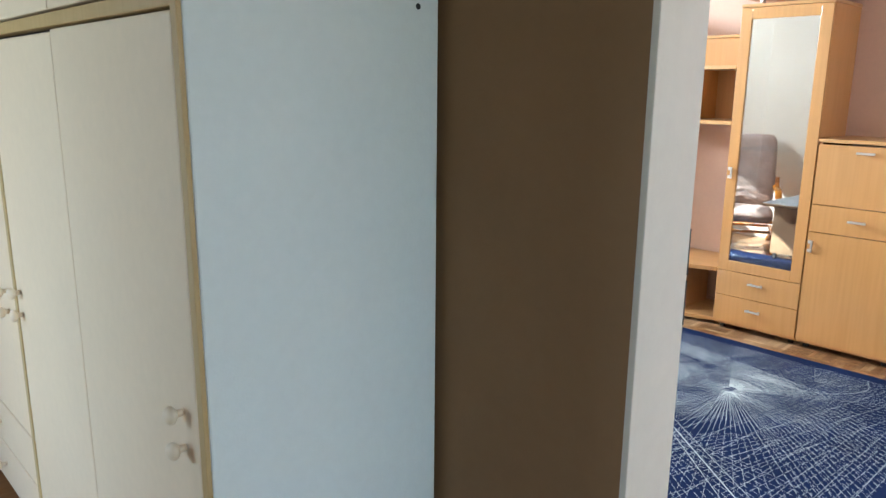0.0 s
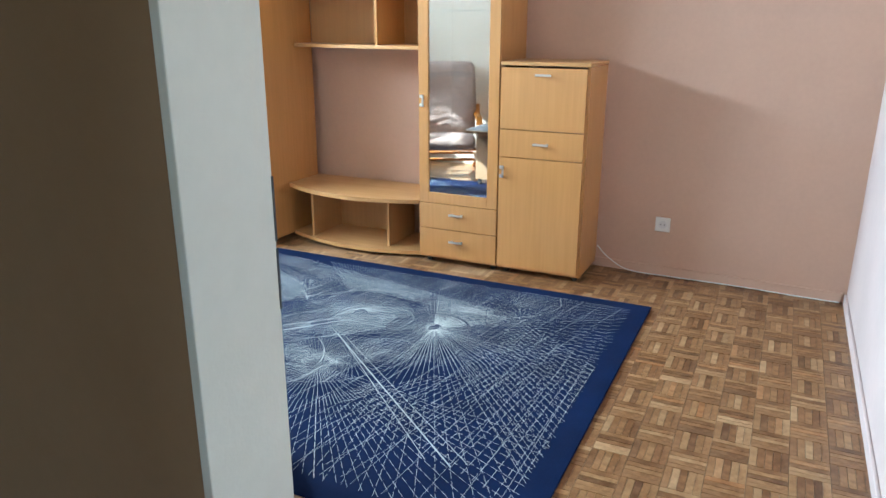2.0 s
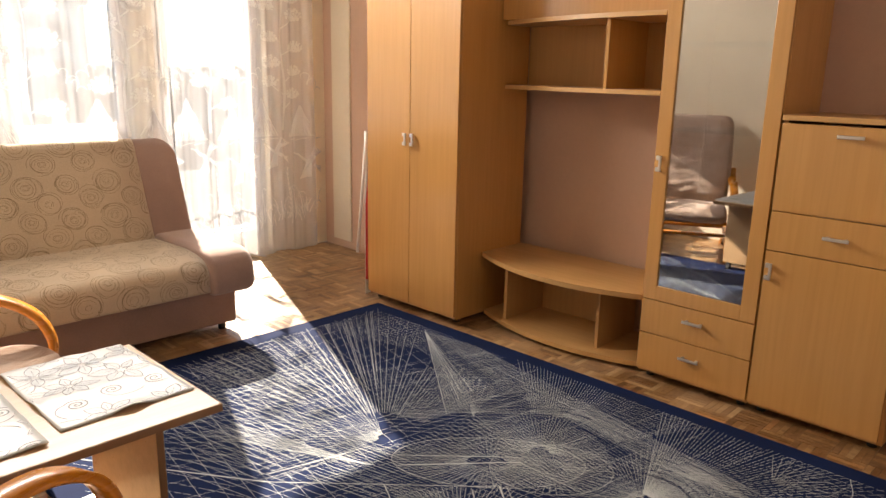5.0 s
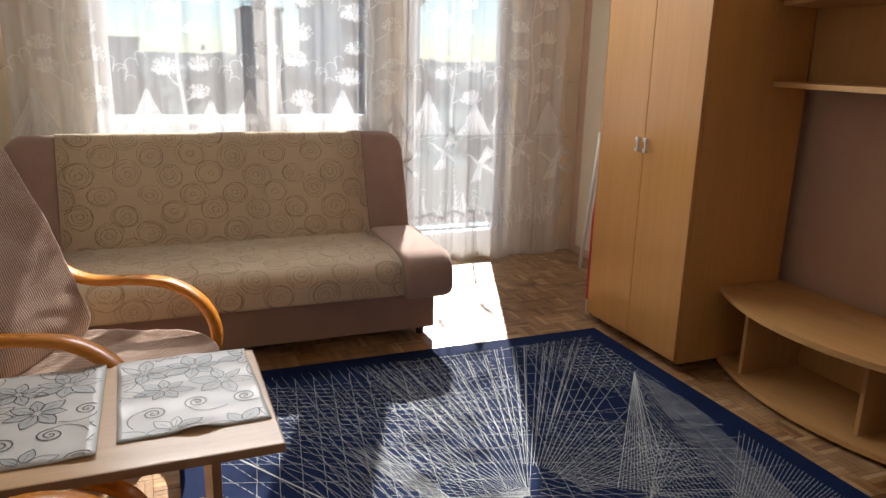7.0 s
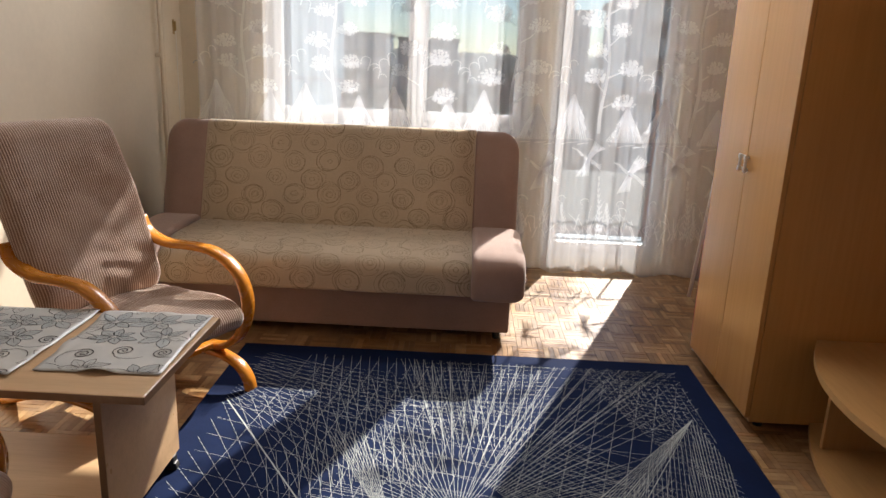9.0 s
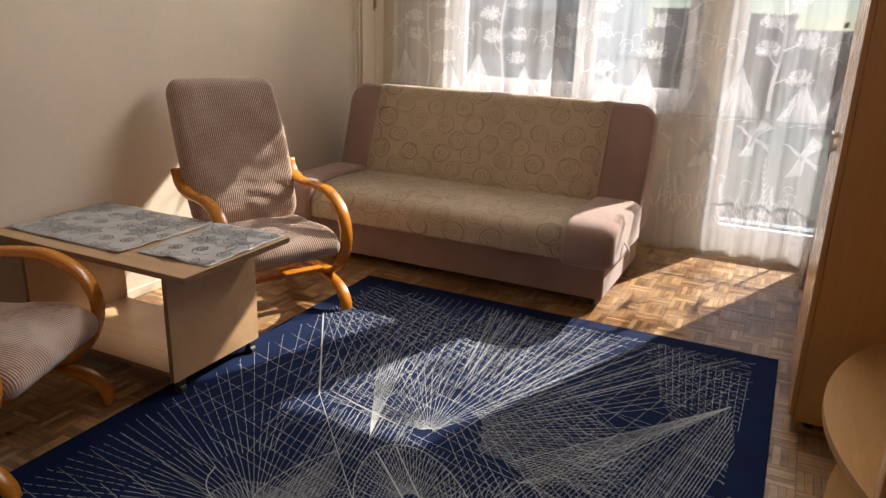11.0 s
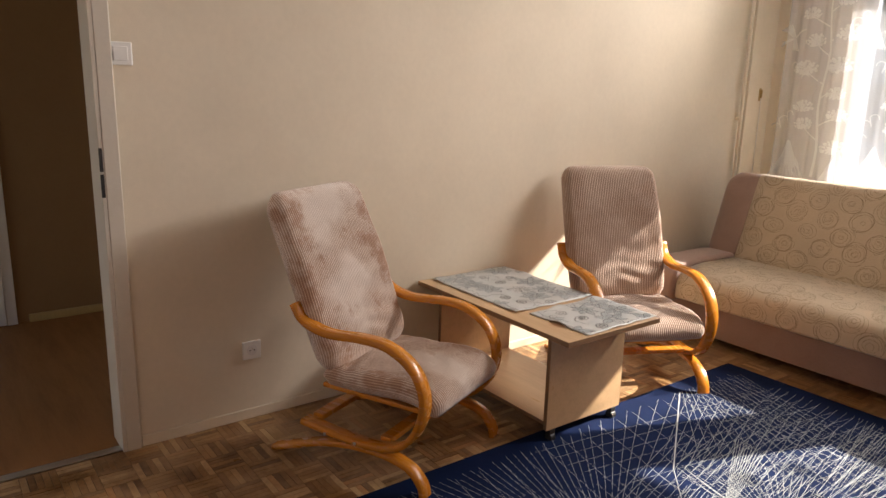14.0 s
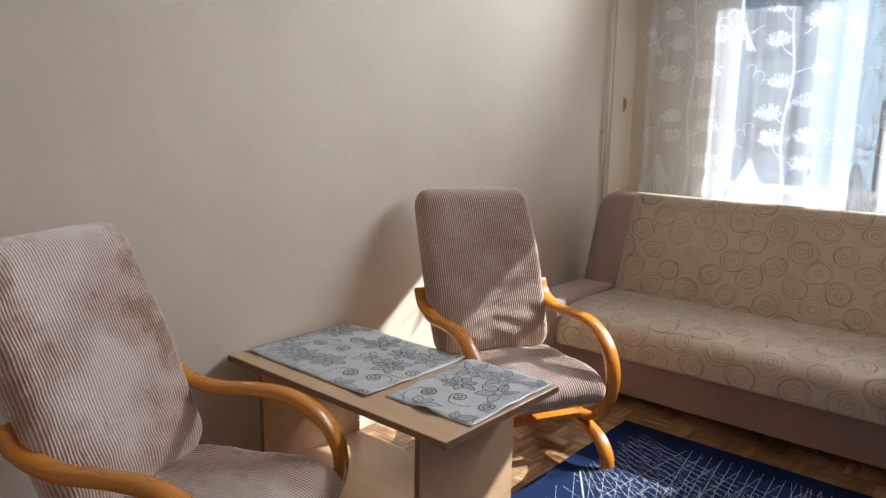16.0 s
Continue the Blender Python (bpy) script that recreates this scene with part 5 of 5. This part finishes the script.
    rays((3.80, 1.20), -75, 20, 10, 0.02, 0.20, THIN)
    # the eastern side: dashes that fan out of the middle
    rays(C, -28, 44, 62, 0.30, 0.34, MID, 0.028)
    rays(C, 12, 130, 40, 0.04, 0.30, THIN, wave=0.05)
    rays(C, -60, 10, 27, 0.03, 0.24, THIN)
    # the great fan of the southern half, solid round its hub and dashed to the border
    rays(K, -178, -58, 46, 0.025, 0.50, 0.0014, 0.050, wave=0.04)
    rays(K, 14, 140, 34, 0.02, 0.30, THIN, wave=0.04)
    strings((3.40, 1.40), (3.58, 1.62), (3.62, 1.16), (3.70, 1.40), 22, THIN)
    rays(K, -58, 22, 54, 0.04, 0.16, MID, 0.030)
    rays(K, -215, -100, 38, 0.03, 0.40, THIN, wave=0.03)
    strings((2.44, 0.66), (3.30, 0.66), (3.02, 1.16), (3.62, 1.06), 24, MID, 0.036)
    strings((3.10, 0.66), (4.01, 0.70), (3.30, 1.10), (4.01, 1.22), 22, MID, 0.030)
    # long rows along the near border
    strings((2.30, 0.68), (2.62, 1.50), (3.30, 0.66), (2.95, 1.22), 19, MID, 0.055)
    # the shell: a half-moon with its ribs, and fans to the western border
    rays(H, 96, 262, 40, 0.05, 0.30, THIN, 0.0)
    rays(H, 118, 214, 32, 0.30, 0.40, MID, 0.034)
    rays(H, 214, 262, 22, 0.28, 0.36, MID, 0.050)
    rays(H, 20, 96, 23, 0.05, 0.27, THIN)
    rays(H, -60, 20, 27, 0.05, 0.34, THIN, wave=0.03)
    oval((2.93, 1.62), 0.30, 0.17, -35, 0.2, 64, THIN, 0.0016)
    curve([(2.585, 1.836), (2.615, 1.765), (2.69, 1.715), (2.79, 1.702), (2.868, 1.668)], 0.0032)
    curve([(3.045, 1.865), (2.985, 1.80), (2.90, 1.745), (2.838, 1.725)], 0.0038)
    strings((2.863, 2.10), (2.96, 1.93), (2.80, 1.71), (2.89, 1.60), 16, THIN)
    curve([(2.86, 2.085), (2.80, 1.96), (2.775, 1.83), (2.80, 1.71)], 0.0026)
    # the eye in the middle
    oval((3.215, 1.945), 0.335, 0.165, -49, 0.22, 84, THIN, 0.0024)
    oval((3.335, 1.765), 0.21, 0.16, -45, 0.2, 56, THIN, 0.0018)
    strings((2.98, 2.28), (3.44, 2.20), (3.10, 1.86), (3.30, 1.60), 21, THIN)
    strings((2.70, 2.30), (2.98, 2.36), (2.86, 1.80), (3.06, 1.90), 18, THIN)
    strings((2.42, 2.62), (2.90, 2.92), (2.62, 1.95), (3.04, 2.16), 17, THIN)
    strings((3.06, 1.30), (3.60, 1.50), (3.02, 1.86), (3.42, 2.05), 18, THIN)
    # wide open nets under the rest
    strings((3.99, 0.70), (3.99, 3.42), (2.20, 1.20), (3.00, 3.44), 28, THIN)
    strings((2.18, 0.70), (2.18, 3.30), (3.40, 0.70), (3.99, 2.60), 24, THIN)
    strings((2.40, 3.44), (3.98, 3.30), (2.20, 2.00), (3.70, 2.40), 22, THIN)
    strings((3.45, 2.30), (3.95, 3.00), (3.30, 1.75), (3.62, 1.50), 24, THIN)
    strings((3.12, 2.35), (3.42, 2.85), (3.40, 2.00), (3.90, 2.40), 21, THIN)
    strings((3.20, 2.40), (3.50, 2.20), (3.75, 2.75), (3.72, 1.90), 18, THIN)
    strings((3.42, 1.40), (3.62, 1.50), (3.60, 1.05), (3.70, 1.15), 11, THIN)
    # bold strokes
    for a, b, w in (((2.166, 2.995), (2.595, 2.362), BOLD), ((2.595, 2.362), (3.066, 1.873), 0.0024), ((2.972, 2.142), (3.29, 1.865), BOLD), ((3.012, 2.198), (3.315, 1.885), 0.0040), ((3.125, 1.818), (2.395, 0.905), BOLD), ((3.105, 1.79), (2.40, 1.003), 0.0028), ((3.14, 1.80), (2.43, 0.86), 0.0024), ((3.066, 1.873), (3.125, 1.818), 0.0038), ((3.29, 1.865), (3.285, 1.60), 0.0024), (A, (3.365, 2.287), 0.0026), (A, (3.60, 2.365), 0.0022), ((3.285, 1.60), K, 0.0024)):
        line(a, b, w)
    ob = part("line_pattern", bm, RUG_LINE, rug, "fine pale woven lines")
    return tagged(ob, kind="stuff")


rug_lines()


# ---- parquet ----
def parquet_floor():
    """Basket squares of five slats. The squares on the stretch by the rug's near end are pieces of their own."""
    S, gap, n = 0.122, 0.0002, 5
    w = S / n

    def slat(bm, x0, y0, x1, y1, dz):
        b, h = 0.0006, 0.0
        lo = [(x0 + gap, y0 + gap, -0.006), (x1 - gap, y0 + gap, -0.006), (x1 - gap, y1 - gap, -0.006), (x0 + gap, y1 - gap, -0.006)]
        hi = [(x0 + gap + b, y0 + gap + b, dz), (x1 - gap - b, y0 + gap + b, dz), (x1 - gap - b, y1 - gap - b, dz), (x0 + gap + b, y1 - gap - b, dz)]
        a, c = [bm.verts.new(p) for p in lo], [bm.verts.new(p) for p in hi]
        bm.faces.new(c)
        for i in range(4):
            j = (i + 1) % 4
            bm.faces.new((a[i], a[j], c[j], c[i]))
    rng = random.Random(5)
    shared = []
    for turn in (0, 1):
        for k in range(3):
            bm = bmesh.new()
            for i in range(n):
                dz = rng.uniform(-0.0008, 0.0)
                if turn:
                    slat(bm, 0, i * w, S, (i + 1) * w, dz)
                else:
                    slat(bm, i * w, 0, (i + 1) * w, S, dz)
            data = bpy.data.meshes.new("parquet_square")
            bm.to_mesh(data)
            bm.free()
            data.materials.append(PARQUET)
            shared.append(data)
    verts, faces = [], []
    cols, rows = int((4.9 - WL) / S) + 1, int((WW - WN) / S) + 1
    single = 0
    for i in range(cols):
        for j in range(rows):
            x, y = WL + i * S, WN + j * S
            data = shared[((i + j) % 2) * 3 + rng.randrange(3)]
            if x > 4.84 or y + S > WW:
                continue
            near = (y < 1.4 and x > 2.0 and not (RX0 < x < RX1 - S and y > RY0)) or (x > RX1 - 0.1 and y < 1.0)
            if near and single < 300:
                ob = new("parquet_square", data)
                ob.location = (x, y, 0)
                ob.parent = floor
                single += 1
                continue
            base = len(verts)
            verts += [(v.co.x + x, v.co.y + y, v.co.z) for v in data.vertices]
            faces += [[base + k for k in p.vertices] for p in data.polygons]
    data = bpy.data.meshes.new("parquet_squares")
    data.from_pydata(verts, [], faces)
    data.materials.append(PARQUET)
    rest = new("parquet_squares", data)
    rest.parent = floor
    tagged(rest, "oak mosaic parquet squares", kind="stuff")


parquet_floor()
